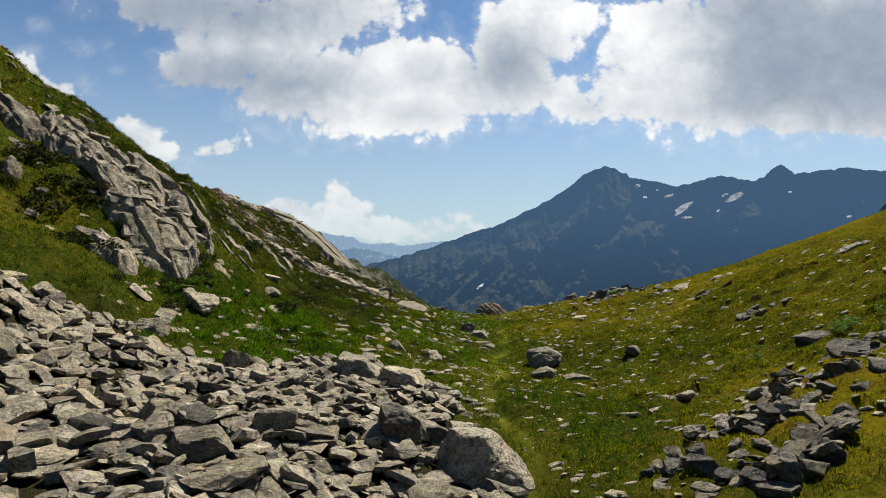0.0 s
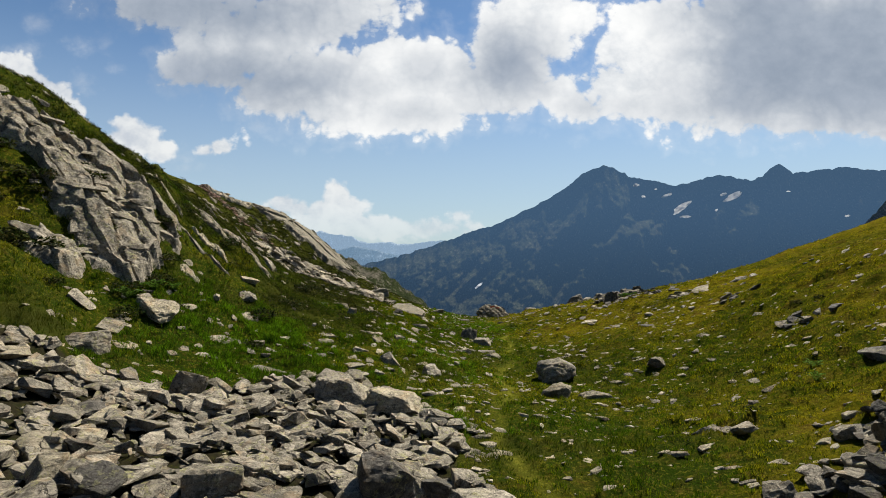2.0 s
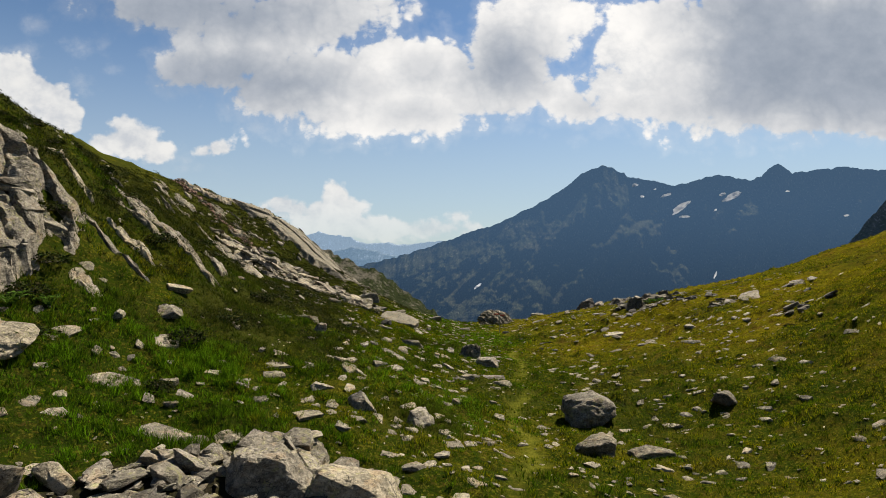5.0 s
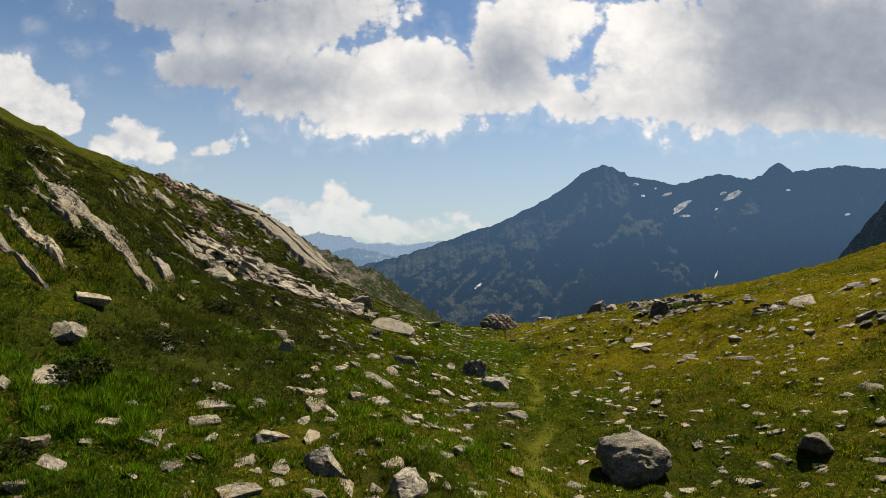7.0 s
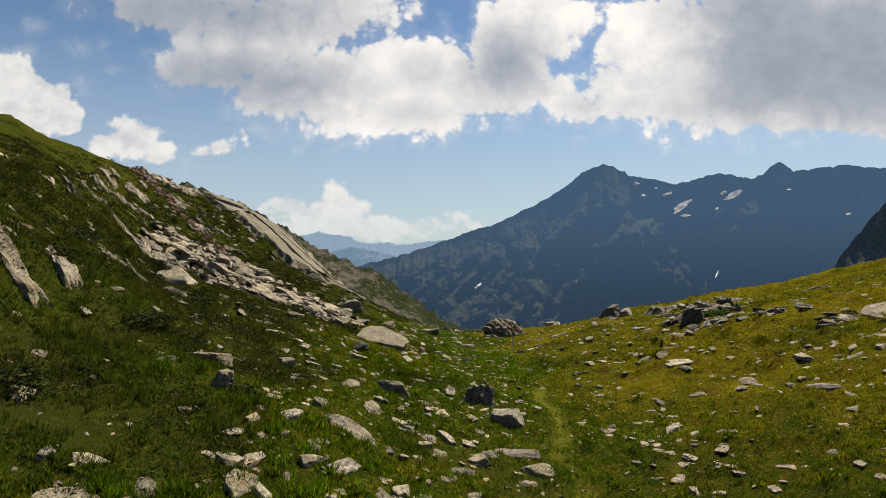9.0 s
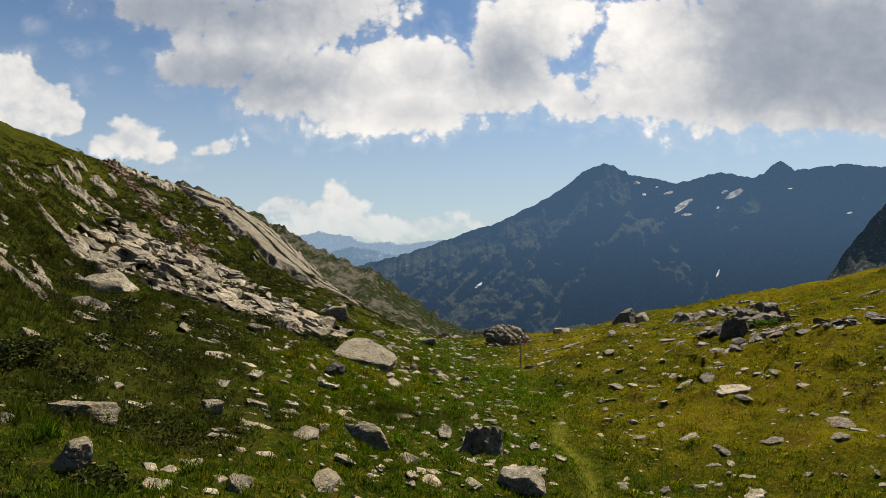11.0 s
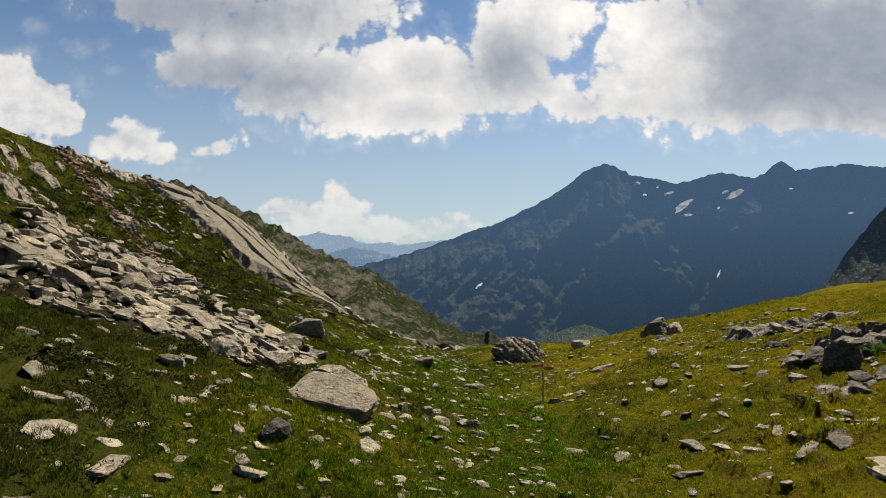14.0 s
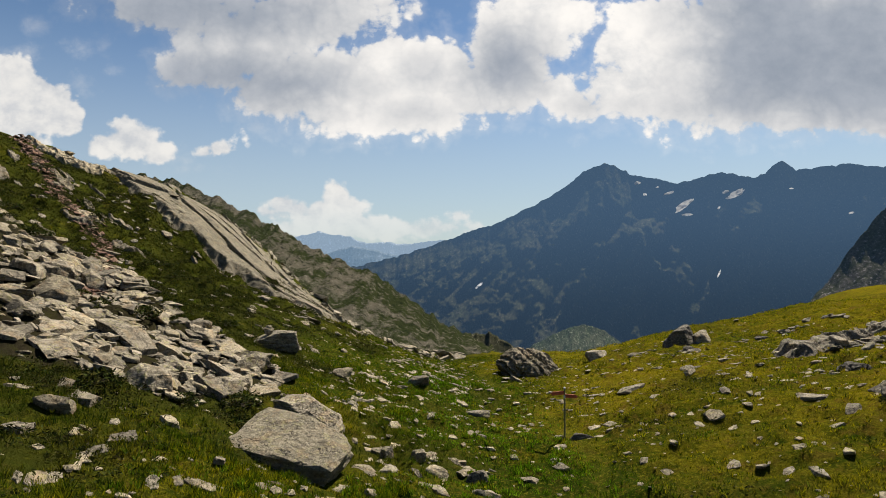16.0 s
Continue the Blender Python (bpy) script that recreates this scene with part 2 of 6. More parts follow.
def plant_material(name, green, dry, glow=0.35):
    """Blades and leaves: green to straw by the attribute 'dry', with light through them."""
    m, nt = material(name)
    geo = nt.tree.nodes.new("ShaderNodeNewGeometry")
    one = geo.outputs["Random Per Island"]
    by = nt.value("dry")
    patch = nt.noise(geo.outputs["Position"], 0.55, 4.0, 0.6)
    patch = nt.math("ADD", patch, nt.math("MULTIPLY", nt.math("SUBTRACT", nt.noise(geo.outputs["Position"], 2.4, 4.0, 0.65), 0.5), 1.2))
    f = nt.step(nt.math("ADD", nt.math("MULTIPLY", nt.math("SUBTRACT", patch, 0.5), 1.3), nt.math("ADD", by, nt.math("MULTIPLY", nt.math("SUBTRACT", one, 0.5), 0.5))), 0.05, 0.95)
    base = nt.mix(f, (*green, 1), (*dry, 1))
    rusty = nt.math("MULTIPLY", nt.step(nt.noise(geo.outputs["Position"], 1.3, 5.0, 0.65), 0.50, 0.64), nt.step(by, 0.2, 0.6, 0.15, 0.7))
    base = nt.mix(nt.math("MULTIPLY", rusty, nt.step(one, 0.1, 0.7)), base, (dry[0] * 0.75, dry[1] * 0.52, dry[2] * 1.2, 1))
    base = nt.mix(nt.math("MULTIPLY", nt.math("MULTIPLY", nt.value("heath"), nt.step(one, 0.12, 0.5)), nt.step(nt.noise(geo.outputs["Position"], 1.4, 3.0), 0.22, 0.44)), base, (0.036, 0.039, 0.006, 1))
    tone = nt.vec("SCALE", base)
    nt.put(tone.node.inputs["Scale"], nt.step(one, 0.0, 1.0, 0.26, 1.60))
    a = nt.add("ShaderNodeBsdfPrincipled", Base_Color=tone, Roughness=0.8, Specular_IOR_Level=0.03)
    b = nt.add("ShaderNodeBsdfTranslucent", Color=tone)
    mixer = nt.add("ShaderNodeMixShader", i0=glow, i1=a, i2=b)
    nt.add("ShaderNodeOutputMaterial", i0=mixer)
    return m


def turf_material():
    m, nt = material("alpine_turf")
    geo = nt.tree.nodes.new("ShaderNodeNewGeometry")
    p = geo.outputs["Position"]
    dry = nt.value("dry")
    worn = nt.value("worn")
    earth_shade = nt.value("earth_shade")
    n1, n2, n3 = nt.noise(p, 0.5, 5.0, 0.6), nt.noise(p, 3.2, 6.0, 0.7), nt.noise(p, 21.0, 4.0, 0.75)
    f = nt.step(nt.math("ADD", dry, nt.math("ADD", nt.math("MULTIPLY", nt.math("SUBTRACT", n1, 0.5), 1.3), nt.math("MULTIPLY", nt.math("SUBTRACT", n2, 0.5), 1.5))), 0.0, 1.0)
    base = nt.mix(f, (0.016, 0.033, 0.002, 1), (0.138, 0.112, 0.006, 1))
    brown = nt.math("MULTIPLY", nt.step(nt.noise(p, 1.3, 5.0, 0.65), 0.50, 0.64), nt.step(dry, 0.2, 0.6, 0.25, 0.75))
    base = nt.mix(brown, base, (0.092, 0.056, 0.012, 1))
    base = nt.mix(nt.step(n3, 0.42, 0.58), nt.mix(nt.step(dry, 0.2, 0.7, 0.75, 0.4), base, (0.018, 0.021, 0.005, 1)), base)
    base = nt.mix(nt.step(nt.noise(p, 7.0, 6.0, 0.75), 0.52, 0.62, 0.0, 0.6), base, (0.135, 0.120, 0.014, 1))
    base = nt.mix(nt.step(n2, 0.56, 0.68, 0.0, 0.65), base, (0.055, 0.036, 0.010, 1))
    base = nt.mix(nt.math("MULTIPLY", nt.value("heath"), nt.step(nt.noise(p, 1.4, 3.0), 0.25, 0.55)), base, (0.030, 0.034, 0.006, 1))
    base = nt.mix(nt.math("MULTIPLY", worn, nt.step(n2, 0.36, 0.60, 0.55, 0.95)), base, (0.112, 0.112, 0.014, 1))
    # bare earth, coloured near black to put shade into the scree gaps
    base = nt.mix(nt.math("MULTIPLY", earth_shade, nt.step(n2, 0.3, 0.6, 0.55, 1.0)), base, (0.022, 0.018, 0.013, 1))
    rise = nt.math("ADD", nt.math("MULTIPLY", n2, 0.7), nt.math("MULTIPLY", n3, 0.5))
    finish(nt, Base_Color=base, Roughness=1.0, Specular_IOR_Level=0.0, Normal=nt.add("ShaderNodeBump", Strength=1.0, Distance=0.2, Height=rise))
    return m


def far_material(name, bare, grassy, haze_glow, scale=0.008, lo=0.40, hi=0.60, speckle=0.85, below=1.0):
    """Far mountain side, with the blue haze in front of it put in as emission."""
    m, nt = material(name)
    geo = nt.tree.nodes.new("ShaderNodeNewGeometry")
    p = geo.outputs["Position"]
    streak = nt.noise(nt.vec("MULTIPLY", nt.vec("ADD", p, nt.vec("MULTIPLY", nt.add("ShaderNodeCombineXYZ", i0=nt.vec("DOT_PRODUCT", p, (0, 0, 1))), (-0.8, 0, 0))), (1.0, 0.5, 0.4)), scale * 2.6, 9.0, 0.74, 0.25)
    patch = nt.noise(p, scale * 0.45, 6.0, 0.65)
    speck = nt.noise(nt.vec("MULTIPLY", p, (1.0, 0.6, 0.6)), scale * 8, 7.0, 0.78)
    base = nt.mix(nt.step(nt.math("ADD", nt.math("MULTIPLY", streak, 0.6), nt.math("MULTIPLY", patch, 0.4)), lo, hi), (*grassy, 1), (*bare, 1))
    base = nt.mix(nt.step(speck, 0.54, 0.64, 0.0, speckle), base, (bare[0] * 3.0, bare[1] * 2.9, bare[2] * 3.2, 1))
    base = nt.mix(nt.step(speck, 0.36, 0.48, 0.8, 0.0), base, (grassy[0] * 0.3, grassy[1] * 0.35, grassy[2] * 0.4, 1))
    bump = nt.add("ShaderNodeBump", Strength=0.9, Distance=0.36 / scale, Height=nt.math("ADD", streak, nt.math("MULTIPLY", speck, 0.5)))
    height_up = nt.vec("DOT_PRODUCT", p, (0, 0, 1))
    # painted haze: glow fades towards the foot when below is under one
    finish(nt, Base_Color=base, Roughness=1.0, Specular_IOR_Level=0.0, Normal=bump, Emission_Color=(*haze_glow, 1), Emission_Strength=nt.step(height_up, -620.0, 380.0, 0.435 * below, 0.435))
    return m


def plain_material(name, colour, rough=0.6, metal=0.0, vary=0.25, scale=12.0):
    m, nt = material(name)
    p = nt.add("ShaderNodeNewGeometry")
    base = nt.mix(nt.step(nt.noise(p, scale, 5.0), 0.35, 0.7, 0.0, vary), (*colour, 1), (colour[0] * 0.4, colour[1] * 0.4, colour[2] * 0.4, 1))
    finish(nt, Base_Color=base, Roughness=rough, Metallic=metal, Normal=nt.add("ShaderNodeBump", Strength=0.3, Distance=0.01, Height=nt.noise(p, scale * 4, 4.0)))
    return m


ROCK = rock_material("gneiss", (0.088, 0.077, 0.057), (0.315, 0.277, 0.215), 0.65)
ROCK_DARK = rock_material("dark_gneiss", (0.038, 0.034, 0.029), (0.128, 0.116, 0.097), 0.35)
ROCK_PALE = rock_material("pale_gneiss", (0.130, 0.113, 0.080), (0.370, 0.318, 0.228), 0.6)
ROCK_SLAB = rock_material("slab_gneiss", (0.112, 0.100, 0.074), (0.212, 0.186, 0.136), 0.35)
ROCK_MID = rock_material("weathered_gneiss", (0.066, 0.057, 0.042), (0.222, 0.191, 0.140), 0.5)
TURF = turf_material()
GRASS = plant_material("grass_blades", (0.032, 0.066, 0.002), (0.180, 0.156, 0.005), 0.5)
LUSH = plant_material("lush_blades", (0.066, 0.140, 0.004), (0.11, 0.16, 0.012), 0.5)
LEAF = plant_material("shrub_leaves", (0.016, 0.028, 0.005), (0.040, 0.038, 0.009), 0.2)
FERN = plant_material("fern_leaves", (0.06, 0.12, 0.014), (0.10, 0.15, 0.03), 0.35)
TWIG = plain_material("twigs", (0.06, 0.045, 0.032), 0.9)
SNOW = plain_material("old_snow", (0.55, 0.56, 0.58), 0.9, 0.0, 0.2, 0.05)


# ---- shapes ----
def lattice(ix, iy, iz, seed):
    h = (ix.astype(np.int64) * 374761393 + iy.astype(np.int64) * 668265263 + iz.astype(np.int64) * 2147483647 + seed * 974634777) & 0xFFFFFFFF
    h = ((h ^ (h >> 13)) * 1274126177) & 0xFFFFFFFF
    return ((h ^ (h >> 16)) & 0xFFFFFF) / float(0xFFFFFF) * 2 - 1


def bumps(x, y, z=None, seed=1):
    """Smooth noise, -1 to 1, one hill to about two units."""
    x, y = np.asarray(x, float), np.asarray(y, float)
    z = np.zeros_like(x) if z is None else np.asarray(z, float)
    fx, fy, fz = np.floor(x), np.floor(y), np.floor(z)
    u, v, w = x - fx, y - fy, z - fz
    u, v, w = u * u * (3 - 2 * u), v * v * (3 - 2 * v), w * w * (3 - 2 * w)
    total = 0
    for a in (0, 1):
        for b in (0, 1):
            for c in (0, 1):
                total = total + lattice(fx + a, fy + b, fz + c, seed) * (u if a else 1 - u) * (v if b else 1 - v) * (w if c else 1 - w)
    return total


def rough(x, y, z=None, seed=1, octaves=4, gain=0.5):
    total, k, g = 0, 1.0, 1.0
    for o in range(octaves):
        total = total + g * bumps(np.asarray(x) * k, np.asarray(y) * k, None if z is None else np.asarray(z) * k, seed + 17 * o)
        k, g = k * 2.03, g * gain
    return total


def sheet(name, verts, faces, mat, smooth=True, **floats):
    """A mesh object from arrays; faces of one size; floats are attributes of its points."""
    verts, faces = np.asarray(verts, np.float32), np.asarray(faces, np.int32)
    me = bpy.data.meshes.new(name)
    n, k = faces.shape
    me.vertices.add(len(verts)), me.loops.add(n * k), me.polygons.add(n)
    me.vertices.foreach_set("co", verts.ravel())
    me.loops.foreach_set("vertex_index", faces.ravel())
    me.polygons.foreach_set("loop_start", np.arange(0, n * k, k, dtype=np.int32))
    me.polygons.foreach_set("use_smooth", np.full(n, smooth))
    for key, values in floats.items():
        me.attributes.new(key, "FLOAT", "POINT").data.foreach_set("value", np.asarray(values, np.float32))
    me.update(calc_edges=True)
    me.materials.append(mat)
    return new(name, me)


def quads(rows, cols):
    i = np.arange(rows - 1)[:, None] * cols + np.arange(cols - 1)[None, :]
    return np.stack([i, i + 1, i + cols + 1, i + cols], -1).reshape(-1, 4)


def part(name, bm, mat, parent, label=""):
    me = bpy.data.meshes.new(name)
    bm.to_mesh(me)
    bm.free()
    me.materials.append(mat)
    ob = new(name, me)
    ob.parent = parent
    return tagged(ob, label) if label else ob


def inside(x, y, ring):
    """Whether the points lie inside a closed ring of corners in the plan."""
    x, y = np.asarray(x, float), np.asarray(y, float)
    odd = np.zeros(x.shape, bool)
    for (ax, ay), (bx, by) in zip(ring, ring[1:] + ring[:1]):
        cross = ((ay > y) != (by > y)) & (x < (bx - ax) * (y - ay) / (by - ay + 1e-9) + ax)
        odd ^= cross
    return odd


def line_distance(x, y, line):
    x, y = np.asarray(x, float), np.asarray(y, float)
    best = np.full(x.shape, 1e9)
    for (ax, ay), (bx, by) in zip(line, line[1:]):
        dx, dy = bx - ax, by - ay
        s = np.clip(((x - ax) * dx + (y - ay) * dy) / (dx * dx + dy * dy), 0, 1)
        best = np.minimum(best, np.hypot(x - ax - s * dx, y - ay - s * dy))
    return best


# ---- the lie of the land: heights of the pass at stations across and along it ----
GX = (-50, -36, -26, -18, -11, -5, 2, 9, 18, 30, 46)
GY = (6, 18, 30, 42, 56, 70, 90, 112, 150)
LAND = (
    (24, 18, 12.4, 8.3, 4, 2.6, 1.7, 3, 6.3, 10.9, 16.3),
    (25, 19.5, 12.2, 7.8, 3.4, 2.2, 1.1, 2.4, 5.3, 8.7, 15.1),
    (26.1, 23.3, 13.8, 7.8, 3.6, 2, 1, 0.2, 3.2, 8.4, 13.6),
    (26, 24.4, 17, 11.3, 5.1, 3, 0.6, 0.1, 2.3, 8.4, 12.7),
    (23.3, 19.2, 14.3, 7.6, 4.3, 2, 0.4, 0.1, 2.1, 5.9, 11),
    (22.1, 17.2, 11.7, 6, 3.2, 0.9, -1.1, -0.8, 1.6, 4.2, 9.5),
    (20.9, 13.2, 7.5, 4.2, 2.3, -0.1, -2.2, -2.5, -1, 0.8, 4.7),
    (21, 15.6, 10.7, 3.9, -0.6, -3.7, -5.5, -4.9, -4.3, -1.7, 1.3),
    (12.5, 6.4, 0.7, -5, -9.4, -10.3, -11.4, -11.6, -14, -13.6, -9.2),
)


def cardinal(knots, q):
    """Weights of a natural cubic spline through the knots, straight outside them."""
    k = np.asarray(knots, float)
    n = len(k)
    h = np.diff(k)
    a, b = np.eye(n), np.zeros((n, n))
    for i in range(1, n - 1):
        a[i, i - 1:i + 2] = h[i - 1], 2 * (h[i - 1] + h[i]), h[i]
        b[i, i - 1:i + 2] = 6 / h[i - 1], -6 / h[i - 1] - 6 / h[i], 6 / h[i]
    m = np.linalg.solve(a, b)
    e = np.eye(n)
    c = np.clip(q, k[0], k[-1])
    i = np.clip(np.searchsorted(k, c) - 1, 0, n - 2)
    d = h[i][:, None]
    s, r = (c - k[i])[:, None], (k[i + 1] - c)[:, None]
    w = (m[i] * r**3 + m[i + 1] * s**3) / (6 * d) + (e[i] / d - m[i] * d / 6) * r + (e[i + 1] / d - m[i + 1] * d / 6) * s
    lo = (e[1] - e[0]) / h[0] - h[0] * m[1] / 6
    hi = (e[-1] - e[-2]) / h[-1] + h[-1] * m[-2] / 6
    return w + np.minimum(q - k[0], 0)[:, None] * lo + np.maximum(q - k[-1], 0)[:, None] * hi


def land(x, y):
    """Height of the pass, without its small relief."""
    x, y = np.asarray(x, float), np.asarray(y, float)
    yc = np.clip(y, 0, 150)
    z = ((cardinal(GX, np.clip(x, -90, 75).ravel()) @ np.array(LAND).T) * cardinal(GY, yc.ravel())).sum(1).reshape(x.shape)
    return z - 0.5 * np.maximum(y - 150, 0)

FOOTPATH = [(2.2, 8), (2.55, 21.06), (2.53, 26.5), (2.62, 28.73), (2.79, 31.83), (3.32, 34.53), (3.83, 37.65), (4.2, 40.88), (4.45, 43.7), (5.17, 48.42), (5.94, 54.81), (6.5, 62.32), (7.07, 74.88), (5.55, 88.91), (3.21, 101.22), (2.0, 110)]
SIDE_PATH = [(-46, 112), (-41, 108), (-35, 101.5), (-26, 95), (-19.5, 84), (-17.5, 78)]
SCREE_NEAR = [(-24, 4), (-17.83, 20.82), (-16.57, 22.9), (-15.66, 23.99), (-12.51, 24.07), (-9.1, 24.8), (-7.43, 27.73), (-4.52, 30.68), (-1.09, 28.57), (0.58, 25.46), (0.41, 20.78), (2.12, 17.17), (2.6, 12), (3, 4)]
SCREE_FAR = [(-26.96, 83.4), (-25, 87), (-22.83, 91.17), (-14.08, 80.85), (-10.4, 79.38), (-6.97, 77.14), (-6.11, 73.85), (-8.32, 68.31), (-10.93, 66.86), (-15.67, 65.4), (-19.24, 64.21), (-22.65, 71.62)]


def path_distance(x, y):
    """How far from the winding footpath."""
    return line_distance(x + 0.75 * bumps(x / 5, y / 3.2, seed=51) + 0.3 * bumps(x / 2, y / 1.3, seed=53), y, FOOTPATH)


def ground(x, y):
    """Height of the turf with its hummocks."""
    x, y = np.asarray(x, float), np.asarray(y, float)
    z = land(x, y)
    trod = np.exp(-(path_distance(x, y) / 0.55) ** 2)
    steep = np.clip((-x - 8) / 10, 0, 1) * np.clip((y - 20) / 10, 0, 1)
    z = z + 0.30 * rough(x / 7, y / 7, seed=3, octaves=2) + (0.17 + 0.16 * steep) * rough(x / 1.5, y / 1.5, seed=5, octaves=4, gain=0.55) * (1 - 0.7 * trod)
    z = z + 0.29 * np.clip((x - 3) / 6, 0, 1) * np.maximum(rough(x / 0.8, y / 0.7, seed=13, octaves=2), 0) * np.clip(0.5 + rough(x / 6, y / 6, seed=14, octaves=2), 0, 1)
    z = z + 0.11 * np.maximum(rough(x / 0.55, y / 0.55, seed=9, octaves=2), -0.2) * (1 - 0.8 * trod)
    z = z + steep * 0.55 * (1 - 2 * np.abs(bumps((x + 0.5 * y) / 4.5, (y - 0.3 * x) / 6, seed=8)))
    return z - 0.10 * trod


def height(x, y):
    return float(ground(np.array([float(x)]), np.array([float(y)]))[0])


def dryness(x, y):
    """0 lush green, 1 straw: the right-hand slope and the far end of the pass are drier."""
    x, y = np.asarray(x, float), np.asarray(y, float)
    d = 0.14 + np.interp(y, [28, 38, 50, 80], [0.16, 0.28, 0.48, 0.44]) * np.clip((x - np.interp(y, [20, 28, 38, 50, 65, 80], [3.5, 4.5, 6.8, 6.5, 3.8, 3.5])) / 7, 0, 1) - 0.20 * np.exp(-(((x + 9) / 6) ** 2 + ((y - 29) / 6) ** 2)) + 0.10 * np.exp(-((x - 2) / 3) ** 2) * np.clip((45 - y) / 10, 0, 1) + 0.12 * np.clip((y - 50) / 8, 0, 1) * np.clip(-x / 3, 0, 1)
    return d + 0.70 * np.exp(-(((x - 14) / 5) ** 2 + ((y - 17) / 5) ** 2)) + 0.20 * rough(x / 7, y / 7, seed=31, octaves=3)


def heathland(x, y):
    """Where dark heath takes over from grass: on the steep side and in patches of the meadow."""
    x, y = np.asarray(x, float), np.asarray(y, float)
    side = (0.10 + 0.25 * np.clip(-x / 4, 0, 1)) * np.clip((y - 44) / 10, 0, 1) + np.clip((-x - 4 - 0.06 * np.maximum(y - 60, 0)) / 6, 0, 1) * np.clip((y - 37) / 8, 0, 1)
    side = np.maximum(side, np.clip((y - 108) / 8, 0, 1) * np.clip((6 - x) / 6, 0, 1))
    return np.clip(1.1 * side + 0.9 * rough(x / 5, y / 5, seed=33, octaves=3) * np.clip(1 - (x - 3) / 8, 0.55, 1) - 0.12, 0, 0.95)


def spread(lo, hi, fine_lo, fine_hi, step, grow):
    mid = list(np.arange(fine_lo, fine_hi, step))
    up, down, s = [fine_hi], [fine_lo], step
    while up[-1] < hi:
        s *= grow
        up.append(up[-1] + s)
    s = step
    while down[-1] > lo:
        s *= grow
        down.append(down[-1] - s)
    return np.array(down[:0:-1] + mid + up)


gx, gy = spread(-2600, 2600, -34, 44, 0.27, 1.10), spread(-300, 4300, 6, 100, 0.27, 1.08)
X, Y = np.meshgrid(gx, gy)
Z = ground(X, Y)
Z = np.where(Y > 150, np.maximum(Z, -900 + 4 * bumps(X / 60, Y / 60, seed=2)), Z)
scree = inside(X, Y, SCREE_NEAR) | inside(X, Y, SCREE_FAR)
turf = sheet("ground", np.stack([X, Y, Z], -1).reshape(-1, 3), quads(len(gy), len(gx)), TURF,
             dry=dryness(X, Y).ravel(), heath=heathland(X, Y).ravel(), worn=(np.exp(-(path_distance(X, Y) / 0.33) ** 2) * np.clip(0.75 + 0.6 * bumps(X / 3, Y / 3, seed=52), 0, 1) * np.clip((66 - Y) / 10, 0.25, 1)).ravel(),
             earth_shade=np.maximum(scree * 0.9, np.exp(-(line_distance(X, Y, SIDE_PATH) / 0.7) ** 4)).ravel())
tagged(turf, "uneven green alpine turf sloping down to a narrow footpath", "ground", kind="structure")


# ---- distance ----
def curve(table, q):
    """Smooth heights between the few corners of a skyline."""
    xs, zs = [a for a, b in table], [b for a, b in table]
    return np.interp(q, xs, zs)


class Range:
    """A mountain side from its skyline (tangents across and up) at y_top down to its foot at y_foot."""

    def __init__(self, table, y_top, y_foot, z_foot, deep, seed, jag=0.0018, lean=0.35, spurs=()):
        self.spurs = spurs
        self.table, self.y_top, self.y_foot, self.z_foot, self.deep, self.seed, self.jag, self.lean = table, y_top, y_foot, z_foot, deep, seed, jag, lean

    def at(self, u, s):
        top = self.y_top
        z_top = 7.6 + top * (curve(self.table, u) + self.jag * rough(u * 90, u * 0, seed=self.seed, octaves=3, gain=0.6))
        foot = self.y_foot + (110 * np.clip((u - 0.20) / 0.14, -1, 1) if self.spurs else 0)
        y = top + (foot - top) * s
        z = z_top + (self.z_foot - z_top) * s ** 0.85
        w = u * 9 + self.lean * s * 2.0 + 0.1 * bumps(u * 7, s * 3, seed=self.seed + 3)
        n = rough(w, s * 0.7, seed=self.seed + 5, octaves=2, gain=0.45)
        ridge = 1 - 2 * np.sqrt(n * n + 0.01)
        n = rough(u * 26 + 0.4 * bumps(u * 9, s * 4, seed=self.seed + 11) + s * (4 if self.spurs else 2), s * 2.6, seed=self.seed + 7, octaves=3, gain=0.5)
        gully = 1 - 2 * np.sqrt(n * n + 0.03)
        fade = np.clip(s * 5, 0, 1)
        v = (z - 7.6) / y + 0.004 * rough(u * 30, s * 12, seed=self.seed + 21, octaves=3)
        for line, wide, tall in self.spurs:
            far = line_distance(u + 0.022 * rough(u * 12, v * 12, seed=self.seed + 19, octaves=4, gain=0.6), v + 0.016 * rough(u * 15, v * 15, seed=self.seed + 23, octaves=4, gain=0.6), line)
            y = y - 0.42 * tall * fade * np.maximum(0, 1 - far / wide) ** 1.2
        if self.spurs:
            ridge, gully = ridge * 0.6, gully * 1.0
        grain = rough(u * 62 + 3 * s, s * 13, seed=self.seed + 13, octaves=4, gain=0.6)
        out = self.deep * fade * ((ridge * 0.42 + gully * 0.20 + 0.13 * grain) if self.spurs else (ridge * 0.75 + gully * 0.22 + 0.07 * grain))
        return u * (top * 0.6 + y * 0.4), y - out, z + 0.12 * out

    def build(self, name, mat, u0, u1, cols, rows, label, category):
        U, S = np.meshgrid(np.linspace(u0, u1, cols), np.linspace(0, 1, rows) ** 1.15)
        x, y, z = self.at(U, S)
        back = np.stack([x[:1], y[:1] + 400, z[:1] - 500], -1)
        v = np.concatenate([back, np.stack([x, y, z], -1)]).reshape(-1, 3)
        ob = sheet(name, v, quads(rows + 1, cols), mat)
        return tagged(ob, label, category, kind="structure")


